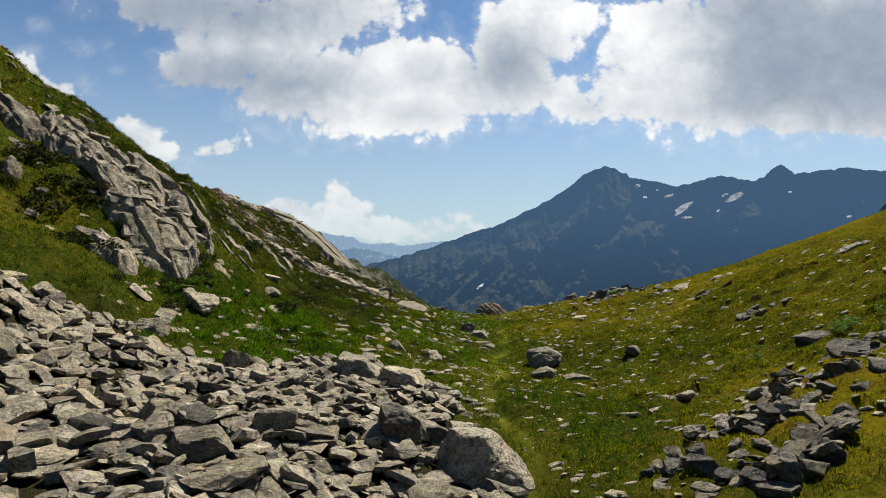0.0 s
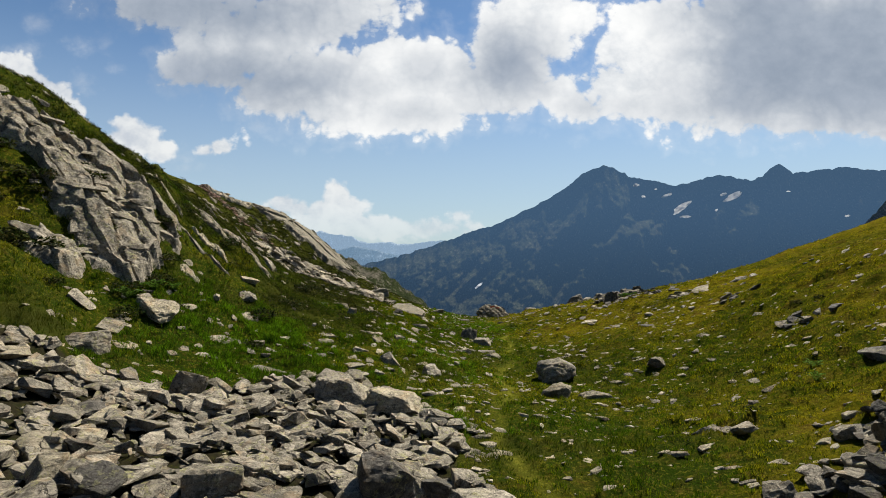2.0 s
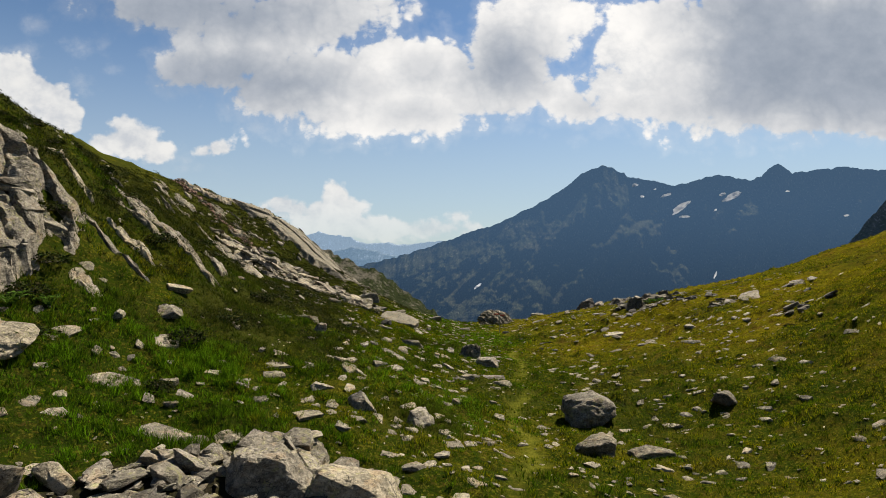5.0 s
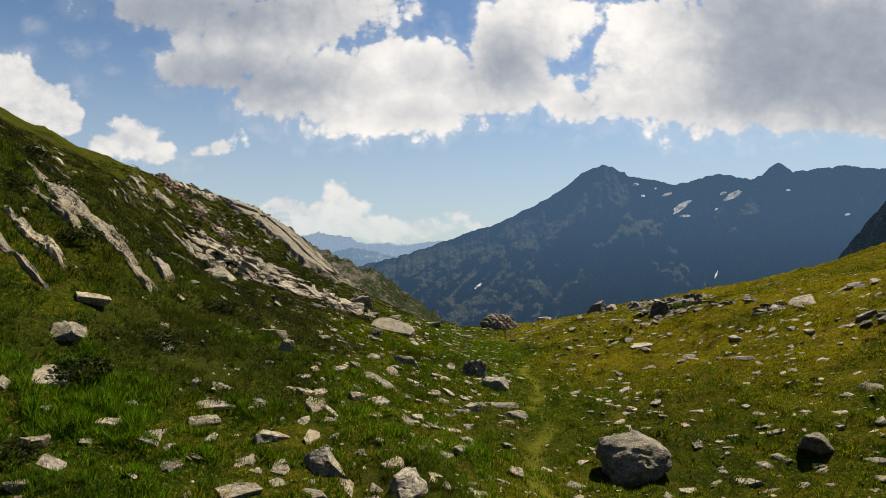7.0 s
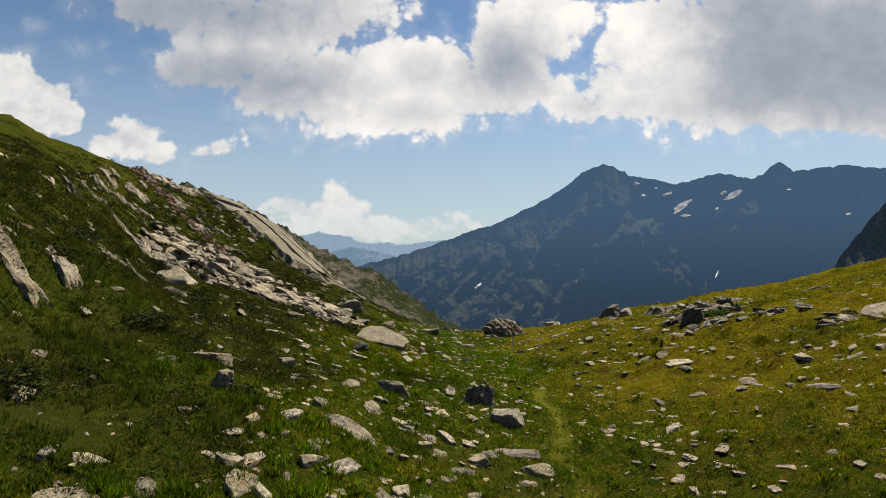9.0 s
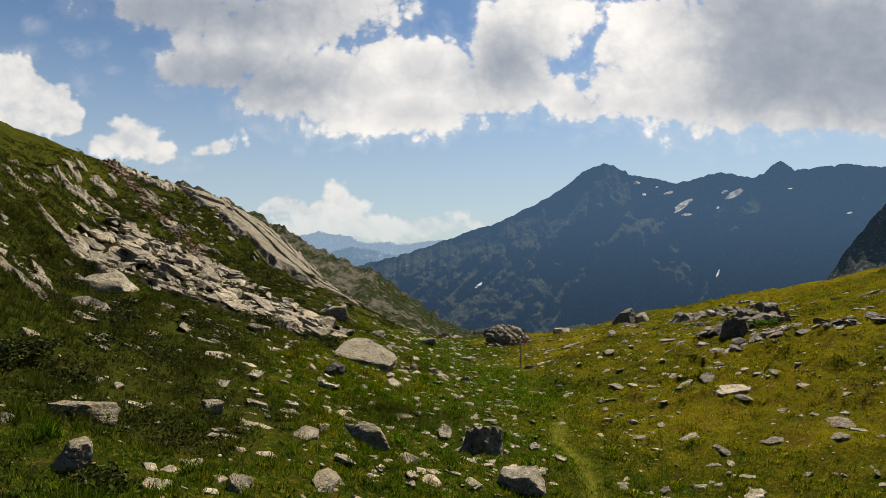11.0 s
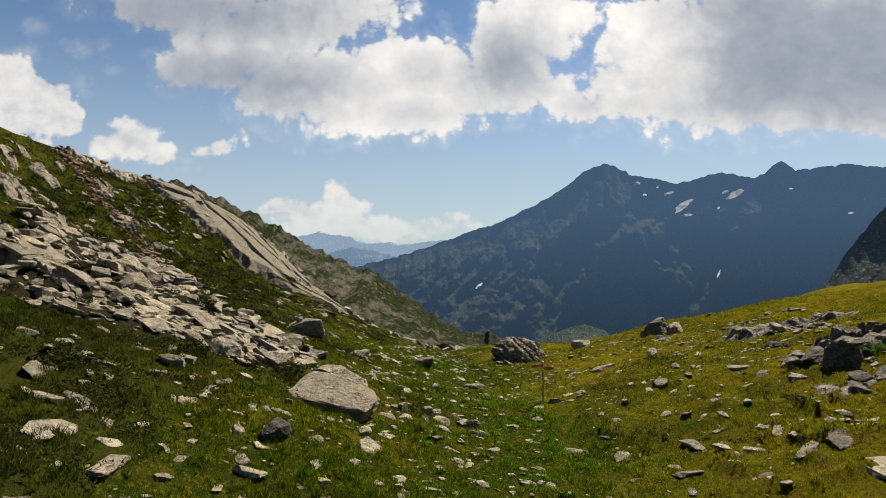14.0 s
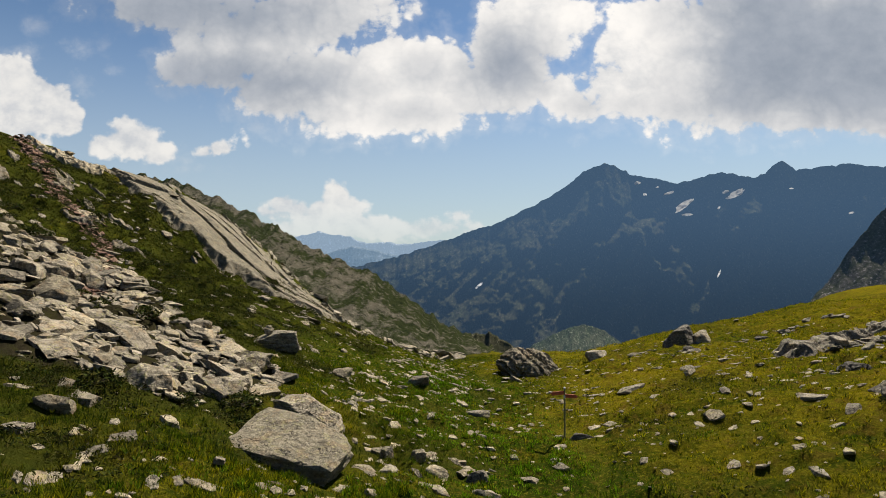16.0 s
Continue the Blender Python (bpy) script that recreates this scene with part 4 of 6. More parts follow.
def rock_face(name, ring, turn, thick, cell, step, seed, mat, label, fine=0.12, gaps=0.5, lip=0.7, crack=0.12, groove=0.0, smooth=1.0, ledges=0):
    """Jointed bedrock inside a ring of the plan: tilted flat plates, long along turn degrees, with open cracks between."""
    c, s = math.cos(radians(turn)), math.sin(radians(turn))
    along, across = [x * c + y * s for x, y in ring], [-x * s + y * c for x, y in ring]
    a, b = np.arange(min(along) - 1, max(along) + 1, fine), np.arange(min(across) - 1, max(across) + 1, fine)
    A, B = np.meshgrid(a, b)
    px, py = A * c - B * s, A * s + B * c
    depth = np.where(inside(px, py, ring), 1, -1) * line_distance(px, py, ring + ring[:1]) + 0.55 * rough(px / 1.7, py / 1.7, seed=seed, octaves=4, gain=0.6)
    depth = depth - gaps * np.clip(rough(px / 2.1, py / 1.7, seed=seed + 8, octaves=3) * 3.0 - 0.8, 0, 4)
    rim = np.clip(depth / lip, -1.4, 1)
    wa, wb = A + 0.35 * bumps(A / 1.9, B / 1.2, seed=seed + 2), B + 0.22 * bumps(A / 2.2, B / 0.9, seed=seed + 3)
    best, second, plate = np.full(A.shape, 9.0), np.full(A.shape, 9.0), np.zeros(A.shape)
    ia, ib = np.floor(wa / cell[0]), np.floor(wb / cell[1])
    for da in (-1, 0, 1):
        for db in (-1, 0, 1):
            ja, jb = ia + da, ib + db
            ua, ub = ja + 0.5 + 0.45 * lattice(ja, jb, ja * 0, seed), jb + 0.5 + 0.45 * lattice(ja, jb, ja * 0 + 1, seed)
            ra, rb = wa / cell[0] - ua, wb / cell[1] - ub
            d = np.abs(ra) + np.abs(rb)
            own = step * (lattice(ja, jb, ja * 0 + 2, seed) + 1.0 * ra * lattice(ja, jb, ja * 0 + 3, seed) + 0.9 * rb * (0.5 + lattice(ja, jb, ja * 0 + 4, seed)))
            second = np.where(d < best, best, np.minimum(second, d))
            plate = np.where(d < best, own, plate)
            best = np.minimum(best, d)
    joint = np.clip(1.6 - (second - best) * min(cell) / max(0.11, fine), 0, 1)
    lump = 0.05 * rough(px / 0.9, py / 0.9, seed=seed + 6, octaves=4, gain=0.6) + 0.12 * bumps(px / 3.5, py / 3.5, seed=seed + 7)
    lump = lump * smooth - groove * np.abs(rough(B / 0.8 + 0.3 * bumps(A / 5, B / 2, seed=seed + 4), A / 9, seed=seed + 5, octaves=3))
    base = land(px, py)
    z = base + smooth * (ground(px, py) - base) + thick * rim + np.clip(rim, 0, 1) * (plate + lump - crack * joint) - 0.05
    faces = quads(len(b), len(a))
    faces = faces[(rim.ravel()[faces] > -1.3).any(1)]
    ob = sheet(name, np.stack([px, py, z], -1).reshape(-1, 3), faces, mat, smooth=False)
    g = random.Random(seed)
    bare = np.argwhere(rim > 0.9)
    for k in range(ledges):
        q = tuple(bare[g.randrange(len(bare))])
        size = g.uniform(0.25, 0.55)
        ledge = new("ledge", g.choice(SLABS))
        ledge.parent = ob
        if mat is not ROCK:
            ledge.material_slots[0].link = "OBJECT"
            ledge.material_slots[0].material = mat
        ledge.matrix_world = Matrix.Translation((px[q], py[q], z[q] - 0.12 * size)) @ slope_turn(px[q], py[q], turn + g.uniform(-14, 14), 8, g) @ Matrix.Diagonal((size * 1.5, size * 0.8, size * 0.7, 1))
    return tagged(ob, label, "rock outcrop")


CLIFF = [(-27.0, 37.6), (-25.0, 39.4), (-21.0, 40.2), (-18.0, 39.6), (-15.8, 39.2), (-14.6, 36.3), (-14.8, 32.6), (-16.4, 30.8), (-18.3, 32.3), (-19.9, 33.9), (-21.6, 33.5), (-23.5, 34.6)]
rock_face("rock_outcrop", CLIFF, -14, 0.65, (3.0, 1.0), 0.30, 110, ROCK, "steep jointed grey cliff standing out of the grassy slope", 0.09, 1.15, 0.45, 0.42, ledges=22)
rock_face("rock_outcrop", [(-19.2, 31.6), (-17.4, 31.9), (-17.0, 30.4), (-17.8, 29.3), (-19.4, 30.0)], -12, 0.5, (1.6, 0.8), 0.22, 111, ROCK, "cracked grey rock at the foot of the cliff", 0.10, 0.3, 0.4)
rock_face("rock_outcrop", [(-29.0, 36.5), (-27.0, 37.6), (-24.6, 36.6), (-25.6, 35.2), (-28.0, 35.2)], -8, 0.5, (2.2, 0.9), 0.25, 112, ROCK_MID, "weathered rock rib high on the slope", 0.12, 0.4, 0.4)
outcrop(-17.17, 46.57, 3.8, 1.0, -27, 0.45, 14, ROCK, "long pale bare slab running down the slope", 70, rugged=0.5)
outcrop(-16.14, 44.17, 1.6, 0.5, -22, 0.4, 15, ROCK_PALE, "narrow pale rock rib in the heath", 36)
outcrop(-31.32, 87.58, 7.5, 1.7, -38, 0.7, 16, ROCK, "dark wet-streaked bare slab on the slope", 90)
SLAB = [(-37.5, 113.0), (-36.5, 118.5), (-30.4, 121.5), (-25.0, 123.0), (-20.0, 123.0), (-15.0, 121.5), (-10.5, 118.0), (-9.0, 107.5), (-12.2, 102.5), (-18.2, 105.0), (-22.6, 105.4), (-27.4, 106.4), (-33.8, 111.0)]
rock_face("rock_outcrop", SLAB, -9, 0.8, (12.0, 2.8), 0.26, 17, ROCK_SLAB, "huge smooth pale glacier-worn rock slab", 0.2, 0.35, 0.9, 0.5, 0.09, 0.25)
outcrop(-39.87, 111.81, 5.0, 2.4, -25, 0.9, 18, ROCK_PALE, "pale bare rock at the crest of the slope", 60)
rock_face("rock_outcrop", [(19.8, 80.2), (21.0, 83.0), (27.0, 88.0), (33.0, 90.5), (36.0, 91.0), (31.0, 85.5), (26.5, 83.8), (21.3, 79.0)], 30, 0.45, (2.6, 1.2), 0.28, 23, ROCK, "long low grey rock ledge in the grass on the crest", 0.13, 0.7, 0.6, 0.25, ledges=18)
rock_face("rock_outcrop", [(18.4, 69.4), (20.6, 72.6), (23.4, 73.2), (24.4, 71.2), (21.6, 68.6), (19.3, 67.7)], 20, 0.75, (1.7, 0.9), 0.30, 24, ROCK_MID, "dark cracked rock ledge with a shaded foot", 0.10, 0.5, 0.35, 0.35, ledges=10)

rng = random.Random(7)
for k in range(34):
    y = rng.uniform(29, 112)
    x = -rng.uniform(12, 24) - max(0, y - 60) * rng.uniform(0.1, 0.45)
    outcrop(x, y, rng.uniform(0.7, 2.2), rng.uniform(0.28, 0.6), rng.uniform(-40, 10), rng.uniform(0.25, 0.5), 500 + k, rng.choice([ROCK, ROCK_PALE, ROCK]), "small grey rock rib showing through the heath", 26, "rock ribs on the slope")
for k in range(30):
    y = rng.uniform(62, 106)
    x = -rng.uniform(20, 34) - (y - 60) * 0.25
    outcrop(x, y, rng.uniform(0.8, 2.6), rng.uniform(0.3, 0.8), rng.uniform(-45, -10), rng.uniform(0.3, 0.6), 600 + k, rng.choice([ROCK, ROCK_PALE]), "pale rock rib showing through the heath", 30, "rock ribs on the slope")
for k in range(5):
    outcrop(rng.uniform(15, 36), rng.uniform(36, 96), rng.uniform(0.6, 1.6), rng.uniform(0.25, 0.5), rng.uniform(0, 45), rng.uniform(0.2, 0.4), 560 + k, rng.choice([ROCK, ROCK_DARK]), "low grey rock rib in the meadow", 24, "rock ribs in the meadow")


# ---- single boulders ----
def top_of_rock(ob, x, y, reach=0.3):
    """Height of a rock's surface above a point of the plan."""
    zs = [p.z for p in (ob.matrix_world @ v.co for v in ob.data.vertices) if math.hypot(p.x - x, p.y - y) < reach]
    return max(zs)


def ribbed_boulder(x, y, wide, deep, tall, seed):
    """A dome of pale rock scored by slanting grooves, undercut on one side."""
    bm = bmesh.new()
    bmesh.ops.create_icosphere(bm, subdivisions=5, radius=1.0)
    co = np.array([v.co for v in bm.verts])
    lump = 1 + 0.07 * rough(*(co.T * 1.3), seed=seed, octaves=3)
    slant = co[:, 0] * 4.2 + co[:, 2] * 3.0 + co[:, 1] * 1.0 + 0.5 * bumps(*(co.T * 1.9), seed=seed + 3)
    groove = 0.05 - 0.13 * np.clip(1 - np.abs(bumps(slant * 1.5, slant * 0, seed=seed + 1)) * 3.2, 0, 1) - 0.08 * np.clip(1 - np.abs(bumps(slant * 3.7, slant * 0 + 4, seed=seed + 2)) * 2.5, 0, 1)
    under = np.clip(-co[:, 0] - 0.30, 0, 1) * np.clip(0.30 - co[:, 2], 0, 1) * 0.7
    r = lump + groove * np.clip(co[:, 2] * 2 + 0.9, 0, 1) - under + 0.035 * rough(*(co.T * 6), seed=seed + 4, octaves=3)
    for v, k, c in zip(bm.verts, r, co):
        q = c * k
        slim = 1 - 0.22 * max(0.0, float(q[2])) * (1.0 if q[0] > 0 else 0.5)
        v.co = Vector((float(q[0]) * wide * 0.9 * slim, float(q[1]) * deep * 0.9 * slim, float(q[2]) * tall * 0.95))
    ob = new("boulder", mesh_of(bm, "boulder", ROCK_PALE))
    ob.matrix_world = Matrix.Translation((x, y, height(x, y) + tall * 0.02)) @ pose(0, 0, 0, 0, 6, 0)
    TAKEN.append((x, y, 2.2))
    return tagged(ob, "big ribbed pale boulder on the crest of the pass", "boulder")


boulder(0.98, 17.27, 3.5, 3.0, 1.9, 25, 2411, ROCK, "large rounded grey boulder at the foot of the scree", grit=0.025, cuts=22, taper=0.45, sink=0.3)
boulder(7.2, 39.5, 2.25, 2.2, 1.5, 10, 2493, ROCK, "bulging grey boulder with a dark overhang in the meadow", tip=(14, 8), grit=0.045, cuts=18, taper=-0.05, sink=0.14)
boulder(6.26, 35.06, 1.6, 1.2, 1.0, 20, 2503, ROCK_PALE, "squat grey boulder with a sloping pale top", tip=(10, 22), cuts=6, sink=0.2)
boulder(8.19, 34.83, 1.9, 1.1, 0.55, 10, 2004, ROCK_PALE, "flat pale stone beside a squat boulder")
boulder(-3.7, 67.2, 3.0, 2.4, 1.3, -16, 2331, ROCK_SLAB, "huge flat-topped pale block with an overhang", tip=(9, 6), grit=0.03, cuts=14, sink=0.14, taper=-0.36)
boulder(-4.04, 71.19, 3.4, 1.6, 1.3, -30, 2006, ROCK, "long rock leaning behind a huge block")
perch = boulder(-8.84, 82.22, 3.2, 2.2, 1.5, 15, 2007, ROCK, "large grey boulder with a cairn stone on top")
bpy.context.view_layer.update()
for k, (size, up) in enumerate(((0.32, 0.0), (0.2, 0.2))):
    cairn = new("cairn_stone", BLOCKS[k])
    cairn.matrix_world = Matrix.Translation((-8.94, 82.02, 0)) @ pose(0, 0, 0, 0, 0, 40 * k) @ Matrix.Diagonal((size, size, size, 1))
    cairn.location.z = top_of_rock(perch, -8.94, 82.02) + up + 0.08
    tagged(cairn, "dark stone set on top of a boulder", "stone", "cairn stones")
boulder(-4.32, 60.49, 1.0, 0.85, 0.62, 40, 2408, ROCK_DARK, "dark square boulder in the grass", sink=0.1, taper=0.0)
ribbed_boulder(8.3, 97.2, 3.2, 2.4, 2.2, 71)
boulder(22.3, 100.0, 3.9, 2.7, 2.3, 30, 2010, ROCK_DARK, "dark jagged boulder on the crest", tip=(0, -14))
boulder(24.6, 100.4, 2.6, 2.0, 1.5, 80, 2011, ROCK, "jagged grey boulder on the crest")
boulder(15.0, 100.2, 2.6, 1.6, 1.15, 15, 2012, ROCK, "low grey boulder on the crest")
boulder(19.14, 70.09, 2.6, 1.4, 0.85, 25, 2013, ROCK_DARK, "dark broken boulder in the meadow")
boulder(21.6, 70.01, 1.9, 1.2, 0.7, 70, 2014, ROCK, "grey boulder beside a ledge")
boulder(-7.64, 46.46, 1.5, 1.0, 0.6, 15, 2015, ROCK_PALE, "pale flat-topped boulder in the heath", sink=0.5, tip=(-8, 6))
boulder(-6.32, 44.08, 0.7, 0.7, 0.75, 40, 2016, ROCK_PALE, "pale upright stone in the heath")
boulder(2.35, 53.97, 2.0, 1.5, 1.7, 35, 2117, ROCK, "jagged layered boulder beside the footpath", tip=(0, 20), grit=0.09, cuts=5, taper=0.5)
boulder(3.3, 50.37, 1.75, 1.1, 0.7, 5, 2018, ROCK, "low pale-grey rock beside the footpath")
boulder(3.58, 45.05, 1.4, 1.0, 0.6, 12, 2019, ROCK_PALE, "smooth pale rock beside the footpath")
boulder(1.69, 44.77, 1.1, 0.8, 0.45, 50, 2020, ROCK_PALE, "low rounded pale stone in the grass")
boulder(3.11, 46.44, 2.0, 0.7, 0.34, -6, 2021, ROCK, "long flat slab in the grass")
boulder(-2.92, 35.01, 1.2, 0.9, 0.8, 25, 2022, ROCK, "grey angular boulder in long grass")
boulder(-0.65, 34.9, 1.2, 1.0, 0.8, 70, 2023, ROCK, "grey angular boulder in long grass")
boulder(13.15, 39.09, 1.25, 1.0, 0.62, 10, 2531, ROCK_MID, "dark overhanging stone in the meadow", sink=0.26)
boulder(-13.12, 30.82, 2.2, 1.4, 0.55, -25, 2025, ROCK_PALE, "tilted pale slab on the grass slope", tip=(0, 20), sink=0.4, taper=0.0)
boulder(-13.09, 25.5, 1.7, 1.1, 1.0, 30, 2026, ROCK, "grey boulder at the edge of the scree")
boulder(-9.2, 24.8, 1.7, 0.8, 1.3, 50, 2027, ROCK, "tall leaning slab at the edge of the scree", tip=(0, 24))
boulder(-4.15, 28.09, 2.5, 1.9, 1.25, 10, 2028, ROCK, "broad flat-topped boulder at the edge of the scree", cuts=7)
boulder(-1.8, 28.1, 2.8, 1.8, 1.1, -15, 2029, ROCK_PALE, "broad pale boulder at the edge of the scree", cuts=7, tip=(0, 10))
boulder(10.29, 23.82, 1.55, 0.8, 0.32, 20, 2030, ROCK_PALE, "thin white slab lying in the meadow")
boulder(9.71, 24.85, 1.6, 0.8, 0.34, 5, 2031, ROCK, "thin grey slab lying in the meadow")
boulder(-5.01, 16.77, 1.4, 1.0, 1.1, 30, 2032, ROCK, "pointed grey boulder in the scree", sink=0.05)
boulder(-6.13, 14.56, 1.8, 1.2, 0.8, 10, 2033, ROCK, "large grey slab in the scree", sink=0.0)
boulder(-1.38, 18.44, 1.6, 1.1, 1.3, 15, 2034, ROCK_DARK, "upright dark slab in the scree", tip=(16, 0), sink=0.1)
boulder(-9.37, 64.25, 1.0, 0.7, 0.55, 15, 2035, ROCK_PALE, "pale tilted stone in the grass")
boulder(-1.0, 69.96, 0.85, 0.5, 0.65, 60, 2036, ROCK, "leaning grey stone in the grass")
boulder(0.1, 70.74, 0.75, 0.6, 0.5, 10, 2037, ROCK_PALE, "rounded white stone in the grass")
boulder(0.87, 69.23, 1.15, 0.7, 0.5, -10, 2038, ROCK_PALE, "flat white stone in the grass")
boulder(2.43, 69.31, 1.1, 0.7, 0.55, -30, 2039, ROCK, "tilted grey slab in the grass")
boulder(-1.84, 52.13, 1.8, 1.1, 0.7, 5, 2040, ROCK_PALE, "smooth pale boulder in the grass")
boulder(-5.79, 49.38, 0.8, 0.6, 0.5, 30, 2041, ROCK_PALE, "lichened pale stone in the heath")
boulder(3.01, 79.1, 1.5, 0.7, 0.4, 8, 2042, ROCK, "low flat stone in the grass")
boulder(-0.46, 83.73, 1.7, 1.1, 0.7, 20, 2043, ROCK, "grey stone in the grass")
boulder(-4.61, 80.76, 1.5, 1.0, 0.55, 0, 2044, ROCK_PALE, "flat pale stone in the grass")
boulder(7.26, 74.42, 1.3, 0.5, 0.4, 5, 2045, ROCK_DARK, "dark flat stone at the foot of a signpost")
boulder(6.3, 74.64, 0.5, 0.4, 0.25, 35, 2046, ROCK_PALE, "pale stone propping the signpost")


# ---- scree and stones ----
def scatter_in(ring, count, seed):
    g = np.random.default_rng(seed)
    xs, ys = [p[0] for p in ring], [p[1] for p in ring]
    x, y = g.uniform(min(xs), max(xs), count * 4), g.uniform(min(ys), max(ys), count * 4)
    keep = inside(x + 0.5 * bumps(x / 1.5, y / 1.5, seed=4), y + 0.5 * bumps(x / 1.5, y / 1.5, seed=6), ring)
    for cx, cy, reach in TAKEN:
        keep &= np.hypot(x - cx, y - cy) > reach
    return x[keep][:count], y[keep][:count]


def scree(ring, pieces, middle, small, big, seed, group, label, tones, fill, heap, tip=30):
    r = random.Random(seed)
    x, y = scatter_in(ring, pieces, seed)
    for k, (a, b) in enumerate(zip(x, y)):
        size = r.uniform(*big) * (1.35 if r.random() < 0.12 else 1.0)
        pick = r.choice(SLABS if r.random() < 0.62 else ROUNDED if r.random() < 0.6 else BLOCKS)
        stone("scree_slab", pick, float(a), float(b), size, r.uniform(0.1, 0.55) * heap, tip, r, label, "rock", group, r.choice(tones))
    g = np.random.default_rng(seed + 2)
    x, y = scatter_in(ring, middle, seed + 5)
    rubble("scree_slabs", x, y, g.uniform(0.24, 0.55, len(x)), 0.5 * heap, 0.018 * tip, fill, "jumbled grey slabs filling the scree", "rubble", seed + 7, SHARDS)
    x, y = scatter_in(ring, small, seed + 1)
    rubble("scree_rubble", x, y, g.uniform(0.10, 0.32, len(x)) * g.uniform(0.6, 1.3, len(x)), 0.5 * heap, 0.026 * tip, fill, "loose grey angular rubble between larger slabs", "rubble", seed + 3)


scree(SCREE_NEAR, 290, 1000, 3600, (0.28, 0.66), 21, "slabs of the near scree", "angular grey gneiss slab tumbled in the scree", [None, None, ROCK_PALE, None, ROCK_DARK, ROCK_PALE], ROCK, 1.0, 19)
scree(SCREE_FAR, 260, 420, 1300, (0.32, 0.9), 31, "slabs of the far scree", "lichened grey slab in the boulder field", [ROCK_PALE, None, None], ROCK, 0.3, 15)
r = random.Random(91)
for cx, cy, count, wide in ((9.76, 18.04, 28, 0.6), (10.59, 17.95, 28, 0.6), (11.82, 20.0, 24, 0.5), (13.42, 19.91, 16, 0.6), (14.34, 20.14, 16, 0.6), (16.77, 22.07, 16, 0.7), (8.22, 17.88, 12, 0.45), (6.27, 15.58, 12, 0.35), (9.71, 14.92, 24, 0.6), (8.61, 13.96, 26, 0.6), (7.53, 13.55, 10, 0.5), (10.97, 16.12, 8, 0.5), (18.07, 23.54, 10, 0.7)):
    for k in range(count):
        stone("piled_slab", r.choice(SLABS if r.random() < 0.8 else BLOCKS), r.gauss(cx, wide), r.gauss(cy, wide * 0.7), r.uniform(0.14, 0.40), r.uniform(0.05, 0.75), 26, r, "dark thin slab stacked in a low heap", "rock", "slabs heaped in the meadow", r.choice([ROCK_DARK, ROCK_MID, None]))
for cx, cy, count in ((27.0, 97.0, 9), (31.0, 99.0, 9), (36.0, 100.0, 9), (18.5, 98.5, 6), (18.72, 65.31, 26), (20.04, 65.3, 14), (21.87, 62.89, 20), (21.63, 57.91, 12), (19.76, 70.21, 26), (24.91, 81.58, 30), (25.5, 80.5, 14), (20, 94, 10), (24, 80, 10), (22.78, 48.24, 10), (26.57, 57.5, 9), (7.4, 91, 5), (20.73, 36.69, 9)):
    for k in range(count):
        stone("piled_slab", r.choice(SLABS), r.gauss(cx, 1.0), r.gauss(cy, 0.5), r.uniform(0.2, 0.55), r.uniform(0.0, 0.38), 17, r, "dark thin slab stacked in a low heap", "rock", "slabs heaped in the meadow", r.choice([ROCK_DARK, ROCK_MID, None]))

HEATH_STONES_A = [(-11.2, 29.1, 1.09, 0.19), (-7.8, 29.5, 1.55, 0.53), (-8.3, 31.3, 0.43, 0.32), (-5.3, 32.4, 0.55, 0.16), (-11.6, 32.9, 0.63, 0.34), (-4.4, 33.0, 0.91, 0.53), (-9.3, 33.2, 0.82, 0.7), (-12.8, 33.2, 1.05, 0.31), (-10.9, 33.8, 0.52, 0.26), (-6.5, 34.1, 0.47, 0.2), (-7.1, 34.5, 1.23, 0.21), (-3.8, 34.5, 0.84, 0.23), (-8.4, 34.6, 1.2, 0.51), (-5.8, 34.9, 0.57, 0.21), (-8.4, 35.4, 0.44, 0.21), (-12.4, 35.7, 1.13, 0.72), (-10.6, 35.8, 2.12, 0.41), (-6.5, 36.0, 0.96, 0.37), (-4.6, 36.2, 1.02, 0.41), (-6.5, 37.1, 1.39, 0.22), (-11.2, 37.5, 1.26, 1.07), (-4.0, 37.7, 0.64, 0.28), (-5.5, 37.8, 0.77, 0.49), (-7.5, 37.9, 0.42, 0.26)]
HEATH_STONES_B = [(-6.7, 38.2, 0.82, 0.35), (-9.3, 39.6, 1.14, 0.62), (-12.0, 40.0, 1.06, 0.44), (-4.7, 40.5, 0.82, 0.15), (-6.1, 41.0, 0.32, 0.16), (-3.6, 41.2, 0.38, 0.18), (-3.8, 42.7, 1.17, 0.36), (-8.4, 44.6, 0.8, 0.26), (-5.2, 44.8, 0.48, 0.19), (-4.7, 48.7, 0.68, 0.18), (-12.2, 48.9, 0.77, 0.31), (-8.9, 49.1, 0.4, 0.27), (-8.4, 49.4, 0.4, 0.34), (-3.3, 50.5, 1.18, 0.37), (-4.8, 51.2, 0.4, 0.34), (-6.8, 52.6, 1.07, 0.23), (-4.5, 52.8, 0.86, 0.41), (-10.9, 52.9, 0.51, 0.26), (-6.4, 55.2, 1.41, 0.34), (-7.9, 55.3, 0.73, 0.27), (-5.5, 56.6, 0.42, 0.19), (-6.0, 56.8, 0.43, 0.22), (-7.3, 58.1, 0.72, 0.19), (-6.0, 58.3, 0.39, 0.19)]
